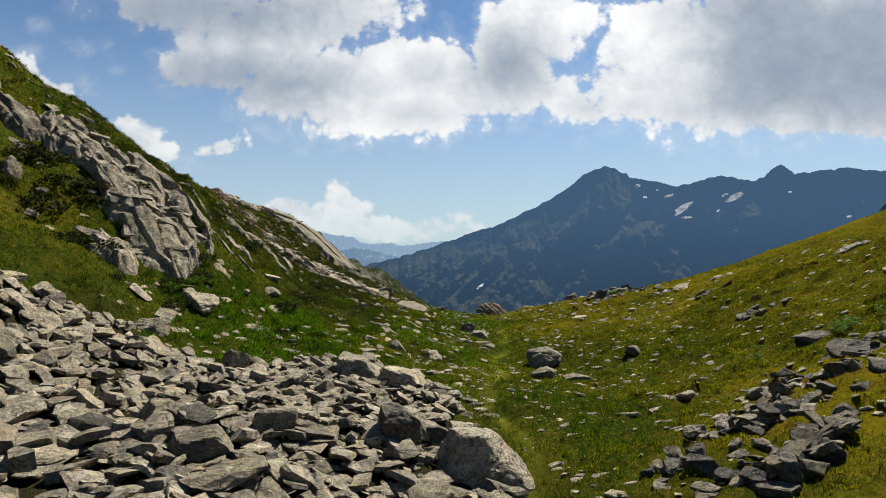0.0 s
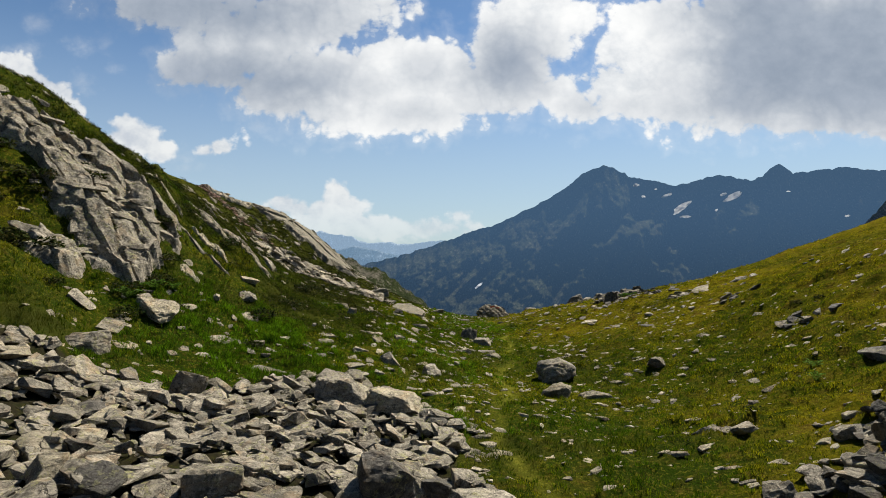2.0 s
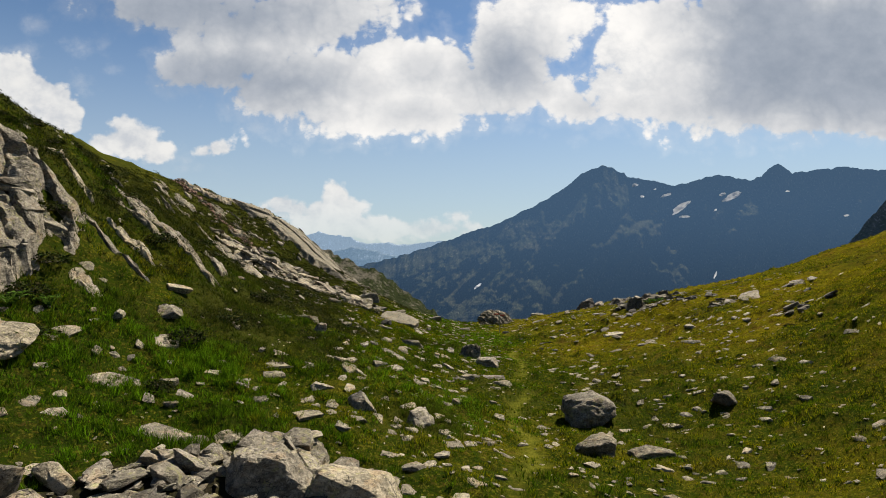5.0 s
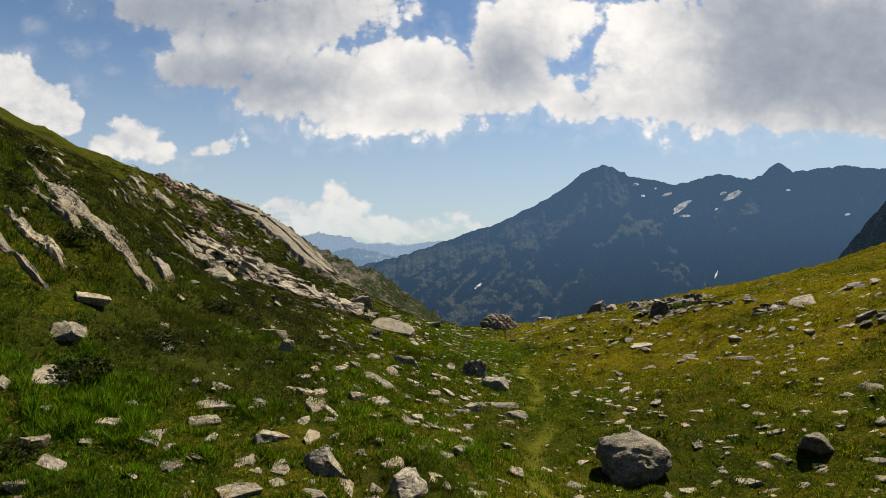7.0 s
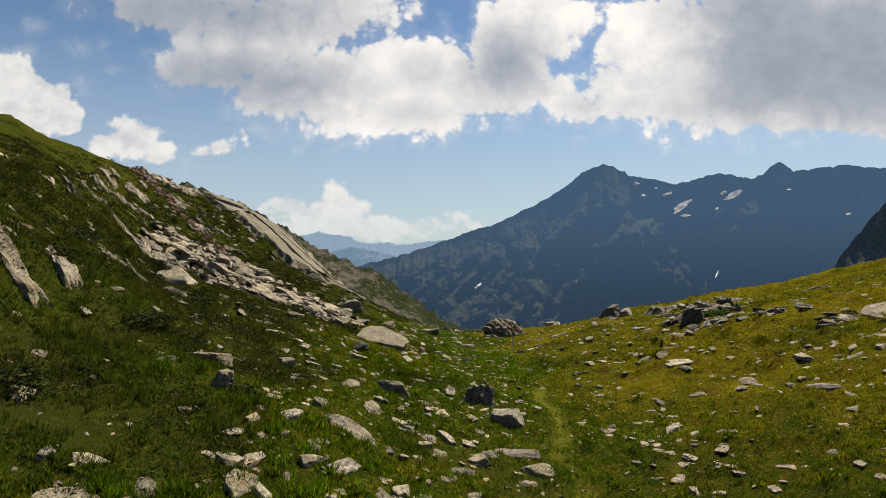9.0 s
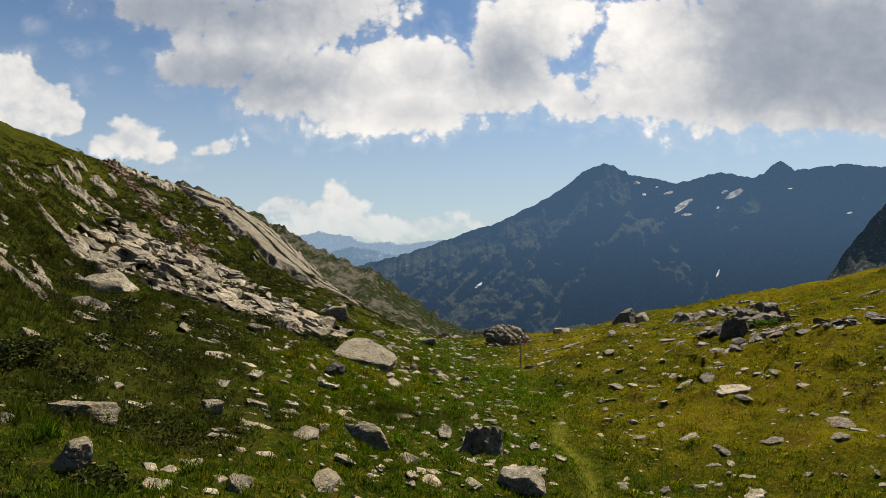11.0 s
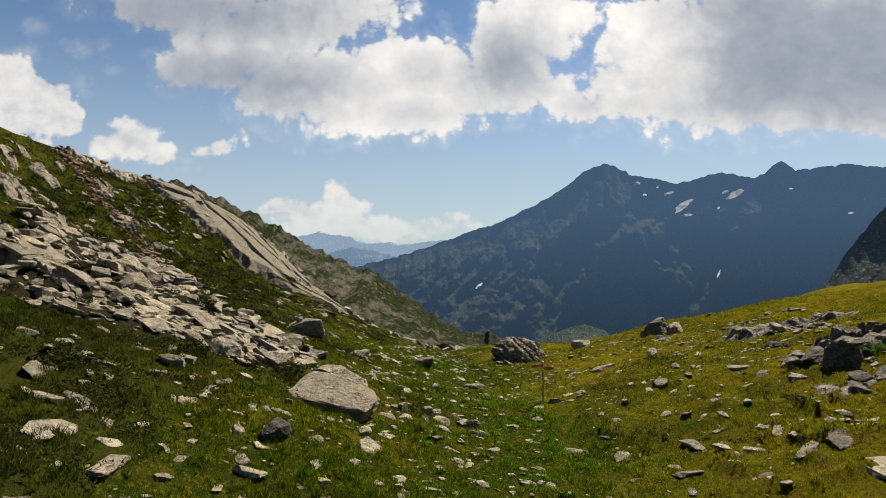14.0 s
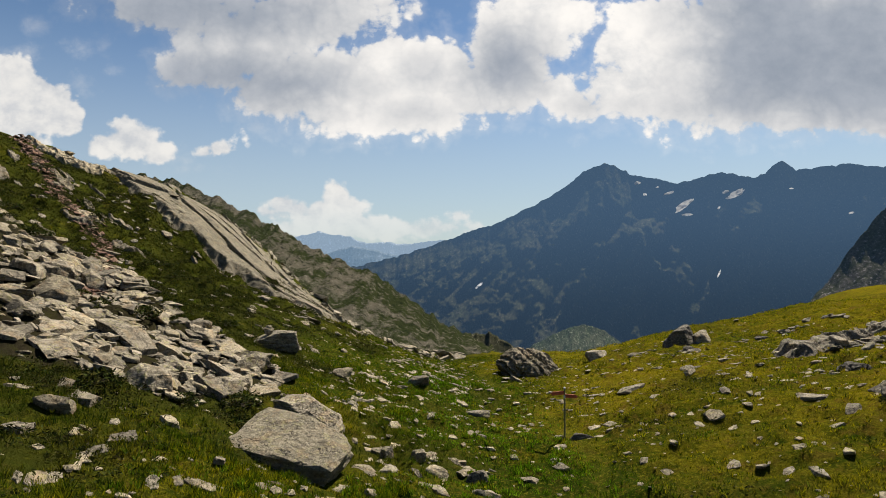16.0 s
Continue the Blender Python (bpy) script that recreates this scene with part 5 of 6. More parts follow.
HEATH_STONES_C = [(-5.3, 59.9, 0.59, 0.31), (-9.4, 60.3, 0.47, 0.19), (-7.5, 60.4, 0.57, 0.27), (-10.7, 61.1, 0.51, 0.24), (-5.5, 61.8, 0.86, 0.34), (-4.2, 61.8, 0.45, 0.22), (-5.2, 62.4, 0.57, 0.19), (-12.3, 62.5, 0.9, 0.38), (-9.1, 62.6, 1.27, 0.65), (-16.5, 62.6, 2.6, 1.19), (-5.9, 63.1, 0.63, 0.24), (-5.0, 64.4, 0.74, 0.31), (-7.8, 64.4, 0.53, 0.21), (-10.2, 65.8, 1.21, 0.31)]
PATH_STONES_A = [(6.7, 28.5, 0.48, 0.2), (-0.6, 29.9, 0.78, 0.3), (0.3, 31.6, 0.74, 0.22), (-1.0, 36.3, 1.07, 0.35), (-2.1, 36.4, 0.42, 0.35), (-3.0, 37.2, 0.53, 0.21), (2.7, 38.2, 1.01, 0.22), (1.0, 38.6, 0.84, 0.32), (-0.1, 38.7, 0.56, 0.16), (5.3, 40.4, 0.74, 0.22), (-2.7, 40.6, 0.79, 0.39), (-2.0, 40.8, 0.87, 0.31), (-2.9, 41.3, 0.76, 0.32), (-1.1, 43.5, 0.51, 0.41), (-2.2, 43.6, 1.9, 0.47), (-0.2, 44.4, 0.71, 0.43), (0.7, 46.2, 0.98, 0.47), (-2.1, 46.9, 1.33, 0.28), (-3.0, 51.3, 0.69, 0.39), (0.9, 55.4, 1.3, 0.49), (-0.8, 56.4, 0.9, 0.24), (-2.1, 57.1, 0.63, 0.21), (-2.7, 58.9, 0.75, 0.23), (-1.6, 62.0, 1.34, 0.55)]
PATH_STONES_B = [(-2.7, 64.4, 0.47, 0.27), (6.0, 65.4, 1.51, 0.51), (-1.0, 65.6, 0.64, 0.4), (0.9, 66.7, 1.15, 0.42), (2.4, 67.4, 1.1, 0.63), (-0.7, 68.2, 0.77, 0.59), (0.1, 68.4, 0.68, 0.49), (5.6, 70.6, 0.8, 0.23), (-1.1, 73.7, 1.11, 0.46), (0.5, 76.1, 0.81, 0.5), (2.1, 81.2, 1.29, 0.44)]
MEADOW_STONES_A = [(13.0, 28.2, 0.77, 0.3), (14.2, 29.1, 0.94, 0.32), (14.8, 31.6, 1.16, 0.26), (11.5, 32.7, 0.63, 0.26), (10.8, 33.3, 0.76, 0.26), (15.5, 37.2, 0.77, 0.26), (10.5, 38.5, 0.85, 0.29), (11.3, 39.1, 0.55, 0.23), (10.0, 39.3, 0.65, 0.22), (12.0, 39.3, 0.79, 0.27), (10.0, 41.2, 0.82, 0.2), (17.4, 42.1, 1.12, 0.38), (8.3, 43.9, 0.76, 0.48), (13.1, 44.8, 1.11, 0.15), (10.5, 46.7, 1.01, 0.19), (10.2, 48.4, 0.6, 0.3), (10.0, 49.7, 1.0, 0.32), (16.1, 49.9, 1.54, 0.48), (7.9, 51.0, 0.77, 0.26), (10.7, 52.9, 0.85, 0.24), (12.5, 53.0, 1.01, 0.3), (14.9, 53.1, 1.05, 0.31), (18.0, 53.9, 1.3, 0.39), (10.5, 55.3, 1.59, 0.27)]
MEADOW_STONES_B = [(23.4, 55.9, 2.6, 0.5), (10.1, 56.9, 0.67, 0.19), (14.1, 58.0, 0.76, 0.26), (9.2, 58.0, 0.58, 0.2), (14.5, 59.5, 2.6, 0.41), (16.3, 59.5, 0.83, 0.24), (8.7, 60.4, 0.63, 0.21), (12.9, 61.3, 1.45, 0.32), (9.2, 61.6, 1.15, 0.16), (14.2, 61.7, 1.53, 0.41), (11.9, 62.8, 0.96, 0.25), (11.4, 63.8, 0.66, 0.19), (10.4, 64.1, 1.2, 0.22), (7.9, 64.7, 0.86, 0.18), (12.6, 66.2, 0.83, 0.21), (16.9, 66.2, 1.21, 0.28), (7.8, 66.8, 0.59, 0.2), (12.3, 67.3, 0.86, 0.25), (11.1, 68.5, 0.87, 0.19), (8.9, 68.7, 0.63, 0.18), (17.3, 68.8, 1.17, 0.35), (16.5, 70.2, 1.04, 0.27), (8.7, 70.4, 0.68, 0.23), (12.0, 72.9, 0.79, 0.22)]
MEADOW_STONES_C = [(16.6, 72.9, 1.46, 0.33), (12.7, 73.3, 1.25, 0.32), (15.1, 77.1, 1.07, 0.3), (17.1, 78.6, 0.67, 0.28), (17.5, 79.4, 0.54, 0.33), (15.5, 82.0, 1.41, 0.55), (12.3, 82.2, 2.09, 0.42), (16.2, 83.2, 1.3, 0.57)]
HEAP_STONES = [(6.9, 14.7, 1.45, 1.02), (5.7, 14.9, 1.03, 0.57), (8.0, 13.2, 1.23, 0.83), (9.5, 13.8, 1.08, 1.27), (10.5, 17.7, 1.23, 0.77), (11.0, 17.1, 1.11, 0.73), (10.0, 18.1, 1.23, 0.67), (9.4, 17.2, 0.97, 0.7), (12.4, 20.5, 0.76, 0.6), (13.7, 19.6, 1.47, 0.64), (12.6, 18.7, 1.01, 0.65), (13.2, 20.3, 1.08, 0.3), (16.5, 22.6, 3.2, 1.05), (17.8, 27.5, 2.12, 1.06), (14.3, 18.7, 1.41, 0.95), (7.4, 13.2, 1.66, 0.68), (9.9, 24.9, 1.65, 0.36), (8.1, 15.7, 0.79, 0.57), (9.3, 14.5, 1.03, 0.69), (12.8, 17.4, 1.07, 0.7)]


def settle(rows, seed, mat, label, group, source, sink=0.0, snug=1.0):
    """Single stones of a known width and height, each bedded in the turf."""
    r = random.Random(seed)
    for x, y, wide, tall in rows:
        me = r.choice(source)
        flat = max(abs(v.co.z) for v in me.vertices)
        ob = new("meadow_stone", me)
        turn = slope_turn(x, y, r.uniform(-32, 32) + r.choice((0, 180)), 7, r)
        ob.matrix_world = Matrix.Translation((x, y, height(x, y) + tall * (sink - 0.09))) @ turn @ Matrix.Diagonal((wide * 0.47 * snug, wide * r.uniform(0.30, 0.42) * snug, tall * 0.42 / flat * snug, 1))
        pick = r.choice(mat)
        if pick:
            ob.material_slots[0].link = "OBJECT"
            ob.material_slots[0].material = pick
        tagged(ob, label, "stone", group)
        TAKEN.append((x, y, 0.55 * wide))


for k, rows in enumerate((HEATH_STONES_A, HEATH_STONES_B, HEATH_STONES_C)):
    settle(rows, 810 + k, [None, ROCK_PALE, None], "weathered grey stone sunk in heath and grass", "stones on the heath slope", ROUNDED + SLABS[:6])
for k, rows in enumerate((PATH_STONES_A, PATH_STONES_B)):
    settle(rows, 820 + k, [ROCK_PALE, None], "pale weathered stone in the grass near the footpath", "stones along the footpath", ROUNDED + SLABS[:4])
for k, rows in enumerate((MEADOW_STONES_A, MEADOW_STONES_B, MEADOW_STONES_C)):
    settle(rows, 830 + k, [ROCK_PALE, None, ROCK_MID], "flat worn grey stone in the dry meadow", "stones in the meadow", ROUNDED)
settle(HEAP_STONES, 840, [ROCK_MID, None, ROCK_DARK], "dark angular block lying in a low heap", "blocks heaped in the meadow", SLABS + BLOCKS, 0.08, 0.8)

g = np.random.default_rng(5)
mx, my = g.uniform(-16, 34, 16000), g.uniform(13, 108, 16000)
want = 0.26 + 0.42 * np.exp(-((mx + 0.5 - 0.02 * (my - 40)) / 4.5) ** 2) + 0.5 * bumps(mx / 3.2, my / 3.2, seed=12) * 0.6
want = want * np.where(line_distance(mx, my, FOOTPATH) < 0.6, 0.1, 1) * np.where(mx > 22, 0.55, 1) * np.where((mx < -5) & (my > 38), np.where(my < 51, 0.2, 0.85), 1) * np.where(inside(mx, my, SCREE_NEAR) | inside(mx, my, SCREE_FAR), 0, 1)
keep = g.uniform(0, 1, 16000) < want
for cx, cy, reach in TAKEN:
    keep &= np.hypot(mx - cx, my - cy) > reach + 0.15
mx, my = mx[keep], my[keep]
size = np.exp(g.normal(-2.0, 0.55, len(mx))) * np.where((mx < 2.5) & ((mx > -5) | (my < 41)), 1.4, 1.2)
size = np.clip(size * 0.86, 0.05, np.where(mx > 2.5, 0.26, 0.34))
order = np.argsort(-size)
r = random.Random(17)
for k in order[:120]:
    pale = r.random()
    stone("meadow_stone", r.choice(ROUNDED), float(mx[k]), float(my[k]), float(size[k]) * 1.25, -0.10, 5, r, "flat grey stone half sunk in the turf", "stone", "stones in the meadow", ROCK_PALE if pale < 0.35 else ROCK_MID if pale > 0.8 else None, squash=0.8)
rubble("meadow_pebbles", mx[order[120:]], my[order[120:]], size[order[120:]] * 1.1, -0.03, 0.10, ROCK_PALE, "small pale stones strewn in the turf", "stones", 19, PEBBLES)
rubble("meadow_gravel", g.uniform(-10, 24, 2600), g.uniform(13, 95, 2600), g.uniform(0.03, 0.09, 2600), 0.3, 0.4, ROCK_PALE, "scattered gravel in the turf", "gravel", 23)
side = np.array(SIDE_PATH)
t = g.uniform(0, len(side) - 1.001, 1000)
i = t.astype(int)
on = side[i] + (side[i + 1] - side[i]) * (t - i)[:, None] + g.normal(0, 0.45, (1000, 2))
RED_STONE = rock_material("rusty_stone", (0.10, 0.058, 0.042), (0.22, 0.135, 0.10), 0.1)
rubble("path_gravel", on[:, 0], on[:, 1], g.uniform(0.06, 0.26, 1000), 0.25, 0.4, RED_STONE, "reddish broken stones of an eroded path", "gravel", 29)


rubble("spur_rubble", g.uniform(-34, 4, 700), g.uniform(112, 152, 700), np.exp(g.normal(-0.9, 0.5, 700)).clip(0.15, 1.2), 0.2, 0.5, ROCK, "broken grey rocks on the far spur", "rubble", 37)
sx, sy = -g.uniform(7, 36, 800), g.uniform(28, 108, 800)
sel = ~((sy > 36) & (sy < 53) & (sx > -15)) & ~inside(sx, sy, SCREE_NEAR) & ~inside(sx, sy, SCREE_FAR)
sx, sy = sx[sel], sy[sel]
rubble("slope_rubble", sx, sy, np.exp(g.normal(-1.3, 0.5, len(sx))).clip(0.1, 0.75), 0.0, 0.12, ROCK, "grey stones lying in the heath of the slope", "stones", 38, SHARDS)


# ---- plants ----
def grass(name, x0, x1, y0, y1, tufts, blades, length, width, seed, label, mat=None, patchy=0.0):
    g = np.random.default_rng(seed)
    x, y = g.uniform(x0, x1, tufts * 2), g.uniform(y0, y1, tufts * 2)
    bare = inside(x, y, SCREE_NEAR) | inside(x, y, SCREE_FAR) | (line_distance(x, y, SIDE_PATH) < 0.8)
    path = np.exp(-(path_distance(x, y) / 0.35) ** 2)
    thick = 0.62 + 0.30 * rough(x / 2.2, y / 2.2, seed=15, octaves=2) + 0.55 * rough(x / 0.55, y / 0.55, seed=9, octaves=2) - 0.6 * path - 1.2 * bare + patchy * (2.2 * bumps(x / 3, y / 3, seed=19) - 1.2)
    keep = g.uniform(0, 1, len(x)) < thick
    x, y = x[keep][:tufts], y[keep][:tufts]
    n = len(x)
    dry = dryness(x, y) + g.normal(0, 0.08, n)
    tall = length * np.clip(1.35 - 1.05 * dry, 0.35, 1.5) * np.exp(0.40 * rough(x / 1.3, y / 1.3, seed=16, octaves=2) + 0.35 * bumps(x / 0.55, y / 0.55, seed=9)) * g.uniform(0.6, 1.3, n)
    z = ground(x, y)
    x, y, z, tall, dry = (np.repeat(v, blades) for v in (x, y, z, tall, dry))
    m = n * blades
    a, out = g.uniform(0, 2 * np.pi, m), g.uniform(0.0, 0.09, m) * (length / 0.2)
    bx, by = x + out * np.cos(a), y + out * np.sin(a)
    lean = g.uniform(0.15, 0.8, m) * tall
    face = g.uniform(0, np.pi, m)
    w = width * g.uniform(0.6, 1.3, m)
    dx, dy = w * np.cos(face) / 2, w * np.sin(face) / 2
    v = np.stack([np.stack([bx - dx, by - dy, z - 0.03], -1), np.stack([bx + dx, by + dy, z - 0.03], -1), np.stack([bx + lean * np.cos(a), by + lean * np.sin(a), z + tall * g.uniform(0.7, 1.0, m)], -1)], 1)
    ob = sheet(name, v.reshape(-1, 3), np.arange(3 * m).reshape(-1, 3), mat or GRASS, smooth=False, dry=np.repeat(dry, 3), heath=np.repeat(heathland(x, y), 3))
    return tagged(ob, label, "grass", kind="stuff")


grass("meadow_grass", -24, 30, 12, 66, 105000, 5, 0.11, 0.027, 41, "short green and straw-coloured alpine grass")
grass("far_meadow_grass", -34, 46, 62, 122, 42000, 5, 0.14, 0.04, 42, "short yellow-green grass towards the crest")
grass("slope_grass", -48, -20, 22, 112, 16000, 6, 0.15, 0.045, 43, "dark green grass on the steep slope")
grass("slope_heather", -48, -13, 36, 112, 22000, 6, 0.16, 0.05, 47, "dark brown-green heather on the steep slope", LEAF)
grass("lush_grass", -14, 1, 22, 38, 6000, 8, 0.14, 0.026, 44, "long bright green grass above the scree", LUSH, 0.3)
grass("lush_tufts", -22, 12, 26, 72, 7000, 7, 0.14, 0.030, 45, "tufts of long bright green grass", LUSH, 1.0)
grass("slope_tufts", -24, 0, 30, 84, 36000, 7, 0.15, 0.025, 48, "long olive-green grass tufts on the slope", GRASS, 0.15)
grass("lush_foot", -11, 2, 31, 45, 5200, 8, 0.17, 0.028, 50, "long bright green grass between stones", LUSH, 0.6)
grass("hummock_grass", 6, 34, 16, 90, 20000, 7, 0.10, 0.022, 49, "tussocks of straw and green grass in the meadow", GRASS, 0.6)
grass("lush_hollow", -2, 7, 52, 90, 7000, 6, 0.12, 0.032, 46, "bright green grass in the damp hollow", LUSH, 0.2)


def heath(name, x0, x1, y0, y1, clumps, leaves, seed, label):
    """Low cushions of dark small-leaved heath."""
    g = np.random.default_rng(seed)
    x, y = g.uniform(x0, x1, clumps * 5), g.uniform(y0, y1, clumps * 5)
    keep = (g.uniform(0, 1, len(x)) < heathland(x, y) * (0.5 + 0.9 * rough(x / 1.6, y / 1.6, seed=18, octaves=2))) & ~(inside(x, y, SCREE_NEAR) | inside(x, y, SCREE_FAR))
    x, y = x[keep][:clumps], y[keep][:clumps]
    n = len(x)
    z, s = ground(x, y), g.uniform(0.12, 0.34, n)
    x, y, z, s = (np.repeat(v, leaves) for v in (x, y, z, s))
    m = n * leaves
    a, el, rad = g.uniform(0, 2 * np.pi, m), np.arcsin(g.uniform(0, 1, m)), s * g.uniform(0.7, 1.05, m)
    p = np.stack([x + rad * np.cos(el) * np.cos(a) * 1.3, y + rad * np.cos(el) * np.sin(a) * 1.3, z + rad * np.sin(el) * 0.8], -1)
    d = g.normal(size=(m, 3))
    d /= np.linalg.norm(d, axis=1)[:, None]
    e = np.cross(d, g.normal(size=(m, 3)))
    e /= np.linalg.norm(e, axis=1)[:, None]
    k = g.uniform(0.04, 0.085, m)[:, None]
    v = np.stack([p - d * k, p + e * k * 0.5, p + d * k], 1).reshape(-1, 3)
    ob = sheet(name, v, np.arange(3 * m).reshape(-1, 3), LEAF, smooth=False, dry=np.repeat(g.uniform(0, 0.9, m), 3), heath=np.zeros(3 * m))
    return tagged(ob, label, "heath", kind="stuff")


heath("slope_heath", -38, -4, 30, 112, 24000, 15, 61, "dark green low heath cushions covering the slope")
heath("meadow_heath", 8, 36, 18, 95, 4200, 20, 62, "dark low heath cushions in the meadow")


def shrub_meshes(count, seed):
    made = []
    for k in range(count):
        g = np.random.default_rng(seed + k)
        n = 520
        a, el, rad = g.uniform(0, 2 * np.pi, n), np.arcsin(g.uniform(0.0, 1.0, n)), g.uniform(0.55, 1.0, n) ** 0.5
        lump = 1 + 0.35 * bumps(np.cos(a) * 2 + 5, np.sin(a) * 2, el * 2, seed=seed + k)
        p = np.stack([rad * lump * np.cos(el) * np.cos(a), rad * lump * np.cos(el) * np.sin(a), 0.62 * rad * lump * np.sin(el)], -1)
        d, e = g.normal(size=(n, 3)), g.normal(size=(n, 3))
        d /= np.linalg.norm(d, axis=1)[:, None]
        e = np.cross(d, e)
        e /= np.linalg.norm(e, axis=1)[:, None]
        s = g.uniform(0.06, 0.12, n)[:, None]
        v = np.stack([p - d * s, p + e * s * 0.5, p + d * s, p - e * s * 0.5], 1).reshape(-1, 3)
        leaves = sheet("foliage", v, np.arange(4 * n).reshape(-1, 4), LEAF, smooth=False, dry=np.repeat(g.uniform(0.0, 0.7, n), 4))
        bm = bmesh.new()
        for q in p[::26]:
            tip = Vector(q)
            m = look((0, 0, 0), tip) @ Matrix.Translation((0, 0, -tip.length / 2))
            bmesh.ops.create_cone(bm, segments=5, radius1=0.008, radius2=0.022, depth=tip.length, matrix=m)
        made.append((leaves, bm))
    return made


SHRUBS = []
for leaves, bm in shrub_meshes(4, 700):
    bush = new("low_shrub")
    leaves.parent = bush
    part("branchwork", bm, TWIG, bush)
    SHRUBS.append(bush)
r = random.Random(55)
spots = [(-6.6, 70.2, 0.9), (-5.6, 69.0, 0.8), (-9.9, 66.8, 0.9), (-8.0, 68.6, 0.7), (-5.6, 43.6, 0.7), (-15, 31.6, 0.8), (-14.4, 33.4, 0.8), (-21, 34, 1.1), (-20, 36.6, 1.0), (-22, 32.4, 1.2), (-16.6, 37.6, 0.9), (-24, 38, 1.0), (-18.4, 30.2, 1.2), (-19.6, 29.2, 1.3), (-21.6, 30.5, 1.3), (-23.4, 33.6, 1.2), (-13.9, 47.6, 0.9), (-9.4, 48.4, 0.8)]
for k in range(120):
    y = r.uniform(27, 108)
    spots.append((-r.uniform(9, 26) - max(0, y - 70) * r.uniform(0.0, 0.5), y, r.uniform(0.35, 1.0)))
for k in range(46):
    y = r.uniform(42, 100)
    spots.append((-r.uniform(25, 38) - max(0, y - 70) * 0.25, y, r.uniform(0.3, 0.8)))
for k in range(22):
    spots.append((r.uniform(12, 32), r.uniform(24, 90), r.uniform(0.25, 0.5)))
for k, (x, y, s) in enumerate(spots):
    m = Matrix.Translation((x, y, height(x, y) - 0.05)) @ pose(0, 0, 0, 0, 0, r.uniform(0, 360)) @ Matrix.Diagonal((s, s, s * r.uniform(0.6, 0.9), 1))
    if k < 4:
        bush = SHRUBS[k]
    else:
        bush = copy_thing(SHRUBS[k % 4], Matrix())
    bush.matrix_basis = m
    tagged(bush, "low dark green heath shrub on the slope", "shrub", "low shrubs on the slopes")


def fern_frond(seed):
    """One arching frond along x: a rib with pairs of leaflets that shorten towards the tip."""
    r = random.Random(seed)
    bm = bmesh.new()
    for k in range(16):
        s = (k + 1) / 17
        x, z = 0.62 * s, 0.42 * math.sin(s * 2.2) * 0.9
        w = 0.15 * math.sin(math.pi * min(1, 0.15 + 0.85 * s)) + 0.015
        for side in (-1, 1):
            a = [(x, 0, z), (x + 0.03, side * w * 0.5, z + 0.01), (x + 0.05, side * w, z - 0.02 - 0.01 * r.random()), (x - 0.01, side * w * 0.55, z - 0.005)]
            bm.faces.new([bm.verts.new(q) for q in a])
    for k in range(8):
        s, t = k / 8, (k + 1) / 8
        a = [(0.62 * s, -0.004, 0.378 * math.sin(s * 2.2)), (0.62 * t, -0.004, 0.378 * math.sin(t * 2.2)), (0.62 * t, 0.004, 0.378 * math.sin(t * 2.2)), (0.62 * s, 0.004, 0.378 * math.sin(s * 2.2))]
        bm.faces.new([bm.verts.new(q) for q in a])
    return bm


FROND = mesh_of(fern_frond(1), "frond", FERN)
r = random.Random(66)
for x, y, s in ((18.6, 26.2, 1.0), (19.3, 27.0, 1.2), (20.2, 26.0, 0.9), (17.6, 25.4, 0.8), (20.6, 68.4, 1.1), (21.6, 68.8, 1.0), (19.8, 68.6, 0.8), (22.4, 69.6, 0.9), (-14.6, 31.0, 1.1), (-14.0, 32.2, 1.0), (-13.6, 33.4, 0.8), (16.8, 30.2, 0.8), (15.2, 27.6, 0.7)):
    fern = new("fern")
    fern.matrix_world = Matrix.Translation((x, y, height(x, y))) @ pose(0, 0, 0, 0, 0, r.uniform(0, 360)) @ Matrix.Diagonal((s, s, s, 1))
    for k in range(9):
        f = new("frond", FROND)
        f.parent = fern
        f.matrix_basis = pose(0, 0, 0, 0, r.uniform(-22, 12), k * 40 + r.uniform(-12, 12))
    tagged(fern, "bright green fern with arching fronds", "fern", "ferns beside the rocks")


# ---- signpost ----
RED = plain_material("red_brown_board", (0.42, 0.075, 0.03), 0.6)
POLE = plain_material("grey_green_pole", (0.16, 0.17, 0.10), 0.5, 0.3)
WHITE = plain_material("white_paint", (0.72, 0.72, 0.70), 0.5, 0.0, 0.15)


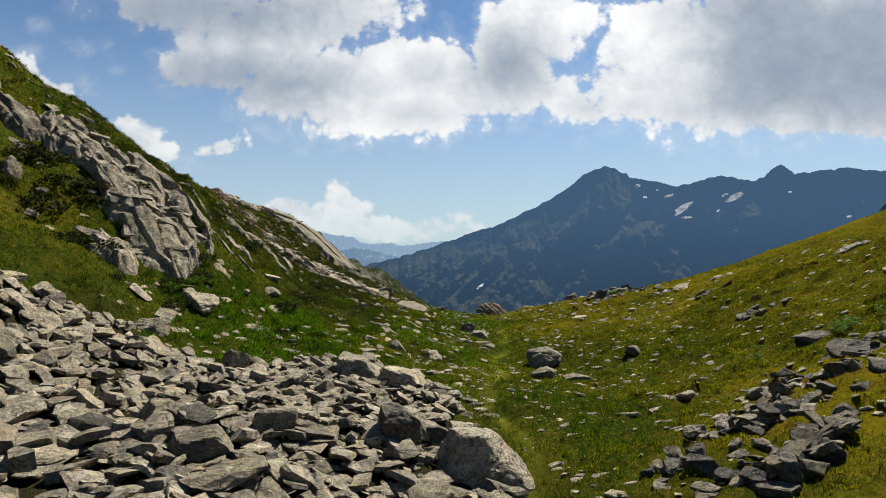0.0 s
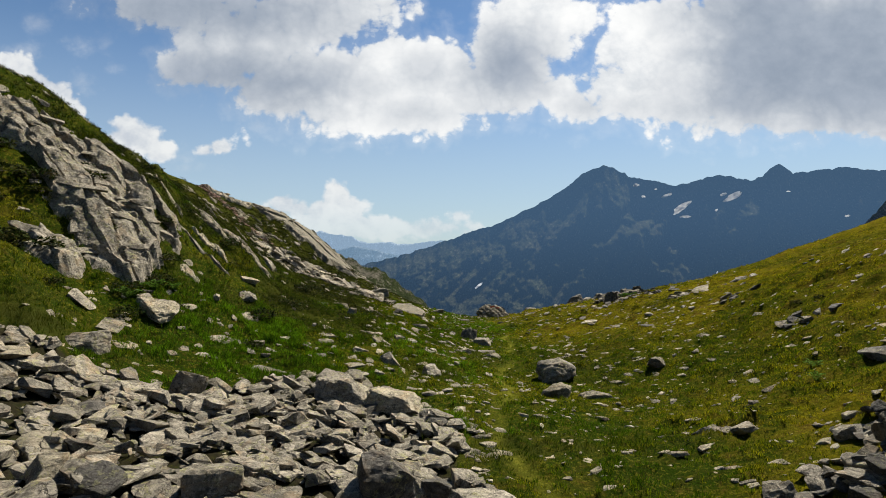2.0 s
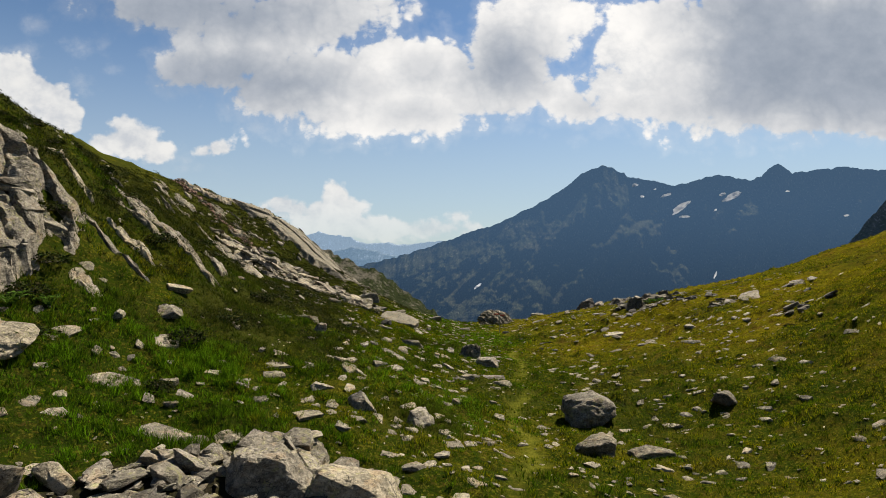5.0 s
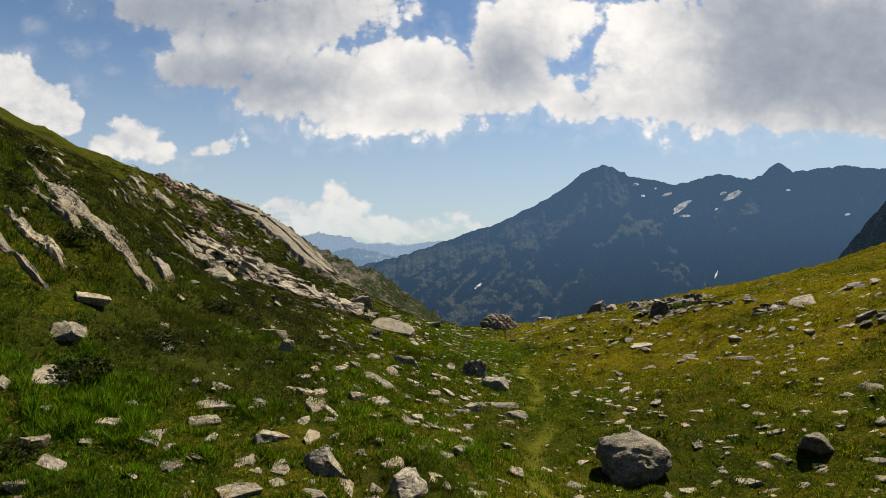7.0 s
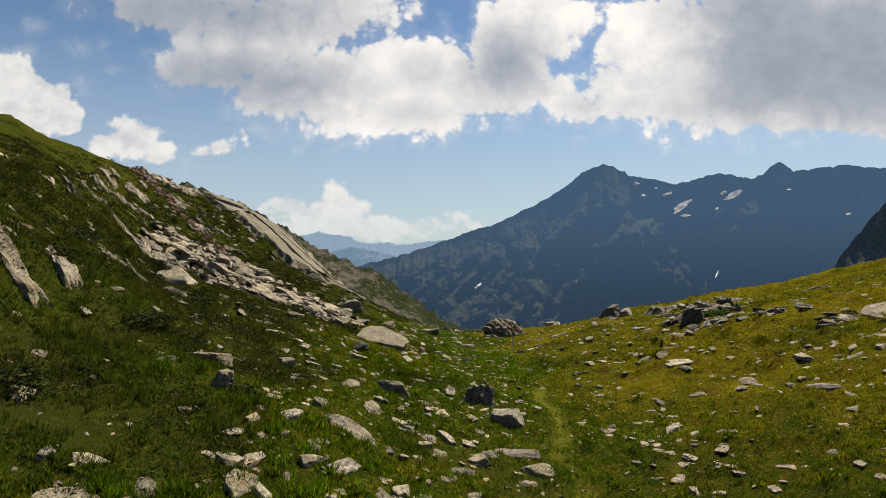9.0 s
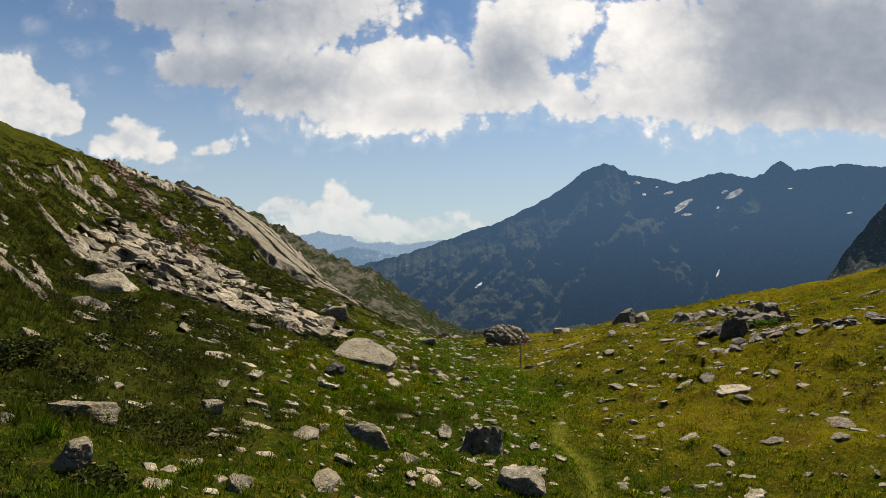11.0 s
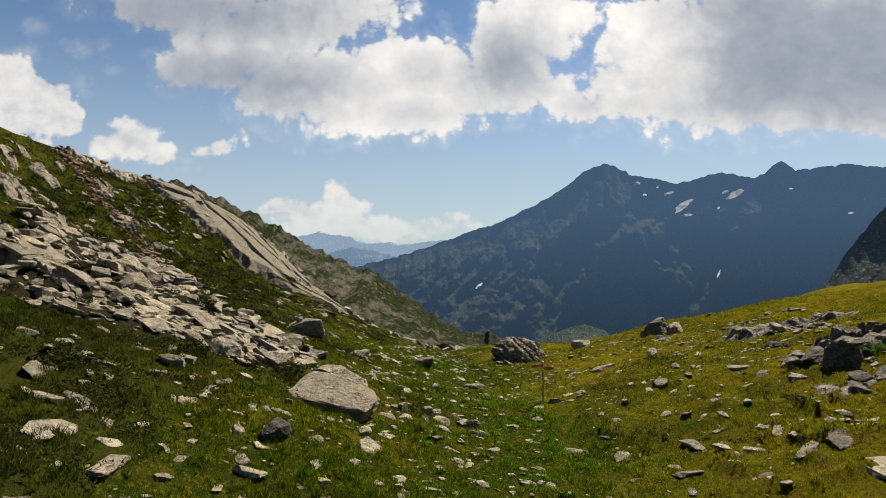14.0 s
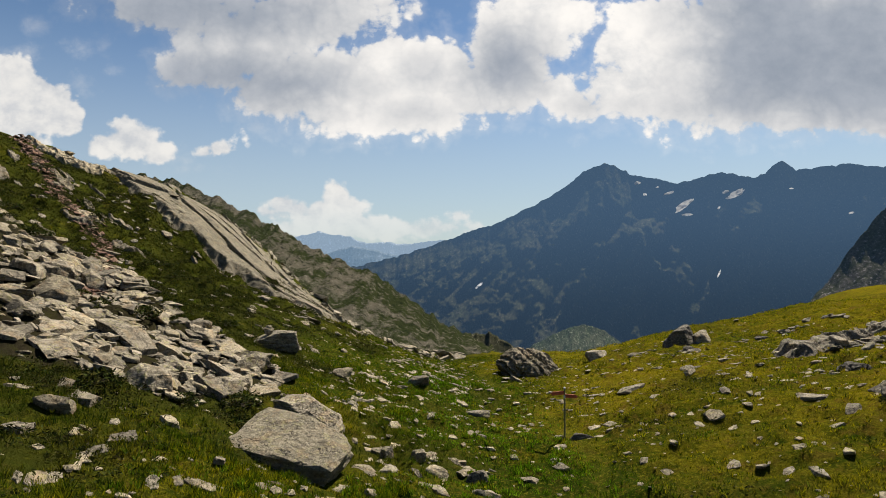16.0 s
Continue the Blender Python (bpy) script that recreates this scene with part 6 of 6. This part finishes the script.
def bar(lo, hi, bevel=0.01):
    bm = bmesh.new()
    bmesh.ops.create_cube(bm, size=1.0)
    for v in bm.verts:
        v.co = Vector([a + (b - a) * (c + 0.5) for a, b, c in zip(lo, hi, v.co)])
    bmesh.ops.bevel(bm, geom=bm.edges[:], offset=bevel, segments=2, affect="EDGES")
    return bm


def arrow_board(length, tall):
    """A board with a pointed end, along x from 0."""
    bm = bmesh.new()
    h = tall / 2
    ring = [(0.0, -h), (length - h, -h), (length, 0.0), (length - h, h), (0.0, h)]
    back = [bm.verts.new((x, 0.012, z)) for x, z in ring]
    face = [bm.verts.new((x, -0.012, z)) for x, z in ring]
    bm.faces.new(face), bm.faces.new(back[::-1])
    for i in range(5):
        j = (i + 1) % 5
        bm.faces.new((face[i], back[i], back[j], face[j]))
    bmesh.ops.recalc_face_normals(bm, faces=bm.faces[:])
    bmesh.ops.bevel(bm, geom=bm.edges[:], offset=0.004, segments=1, affect="EDGES")
    return bm


post = new("signpost")
post.location = (6.53, 74.28, height(6.53, 74.28))
pole = bmesh.new()
bmesh.ops.create_cone(pole, cap_ends=True, segments=14, radius1=0.04, radius2=0.036, depth=2.45, matrix=Matrix.Translation((0, 0, 1.075)))
part("pole", pole, POLE, post, "grey-green metal pole")
cap = bmesh.new()
bmesh.ops.create_uvsphere(cap, u_segments=12, v_segments=8, radius=0.055, matrix=Matrix.Translation((0, 0, 2.31)))
part("cap", cap, WHITE, post, "white pole cap")
for side, z, size, turn in ((-1, 2.12, 0.62, 5), (1, 1.98, 0.56, 4)):
    b = part("arrow_board", arrow_board(size, 0.16), RED, post, "red-brown arrow-shaped trail sign")
    b.matrix_basis = Matrix.Translation((0.02 * side, -0.05, z)) @ pose(0, 0, 0, 0, turn, 180 if side < 0 else 0) @ Matrix.Translation((0, 0, 0))
part("clamp_plate", bar((-0.05, -0.06, 1.86), (0.05, -0.042, 2.0)), WHITE, post, "small white plate")
tagged(post, "hiking signpost with two red-brown arrow boards", "signpost")
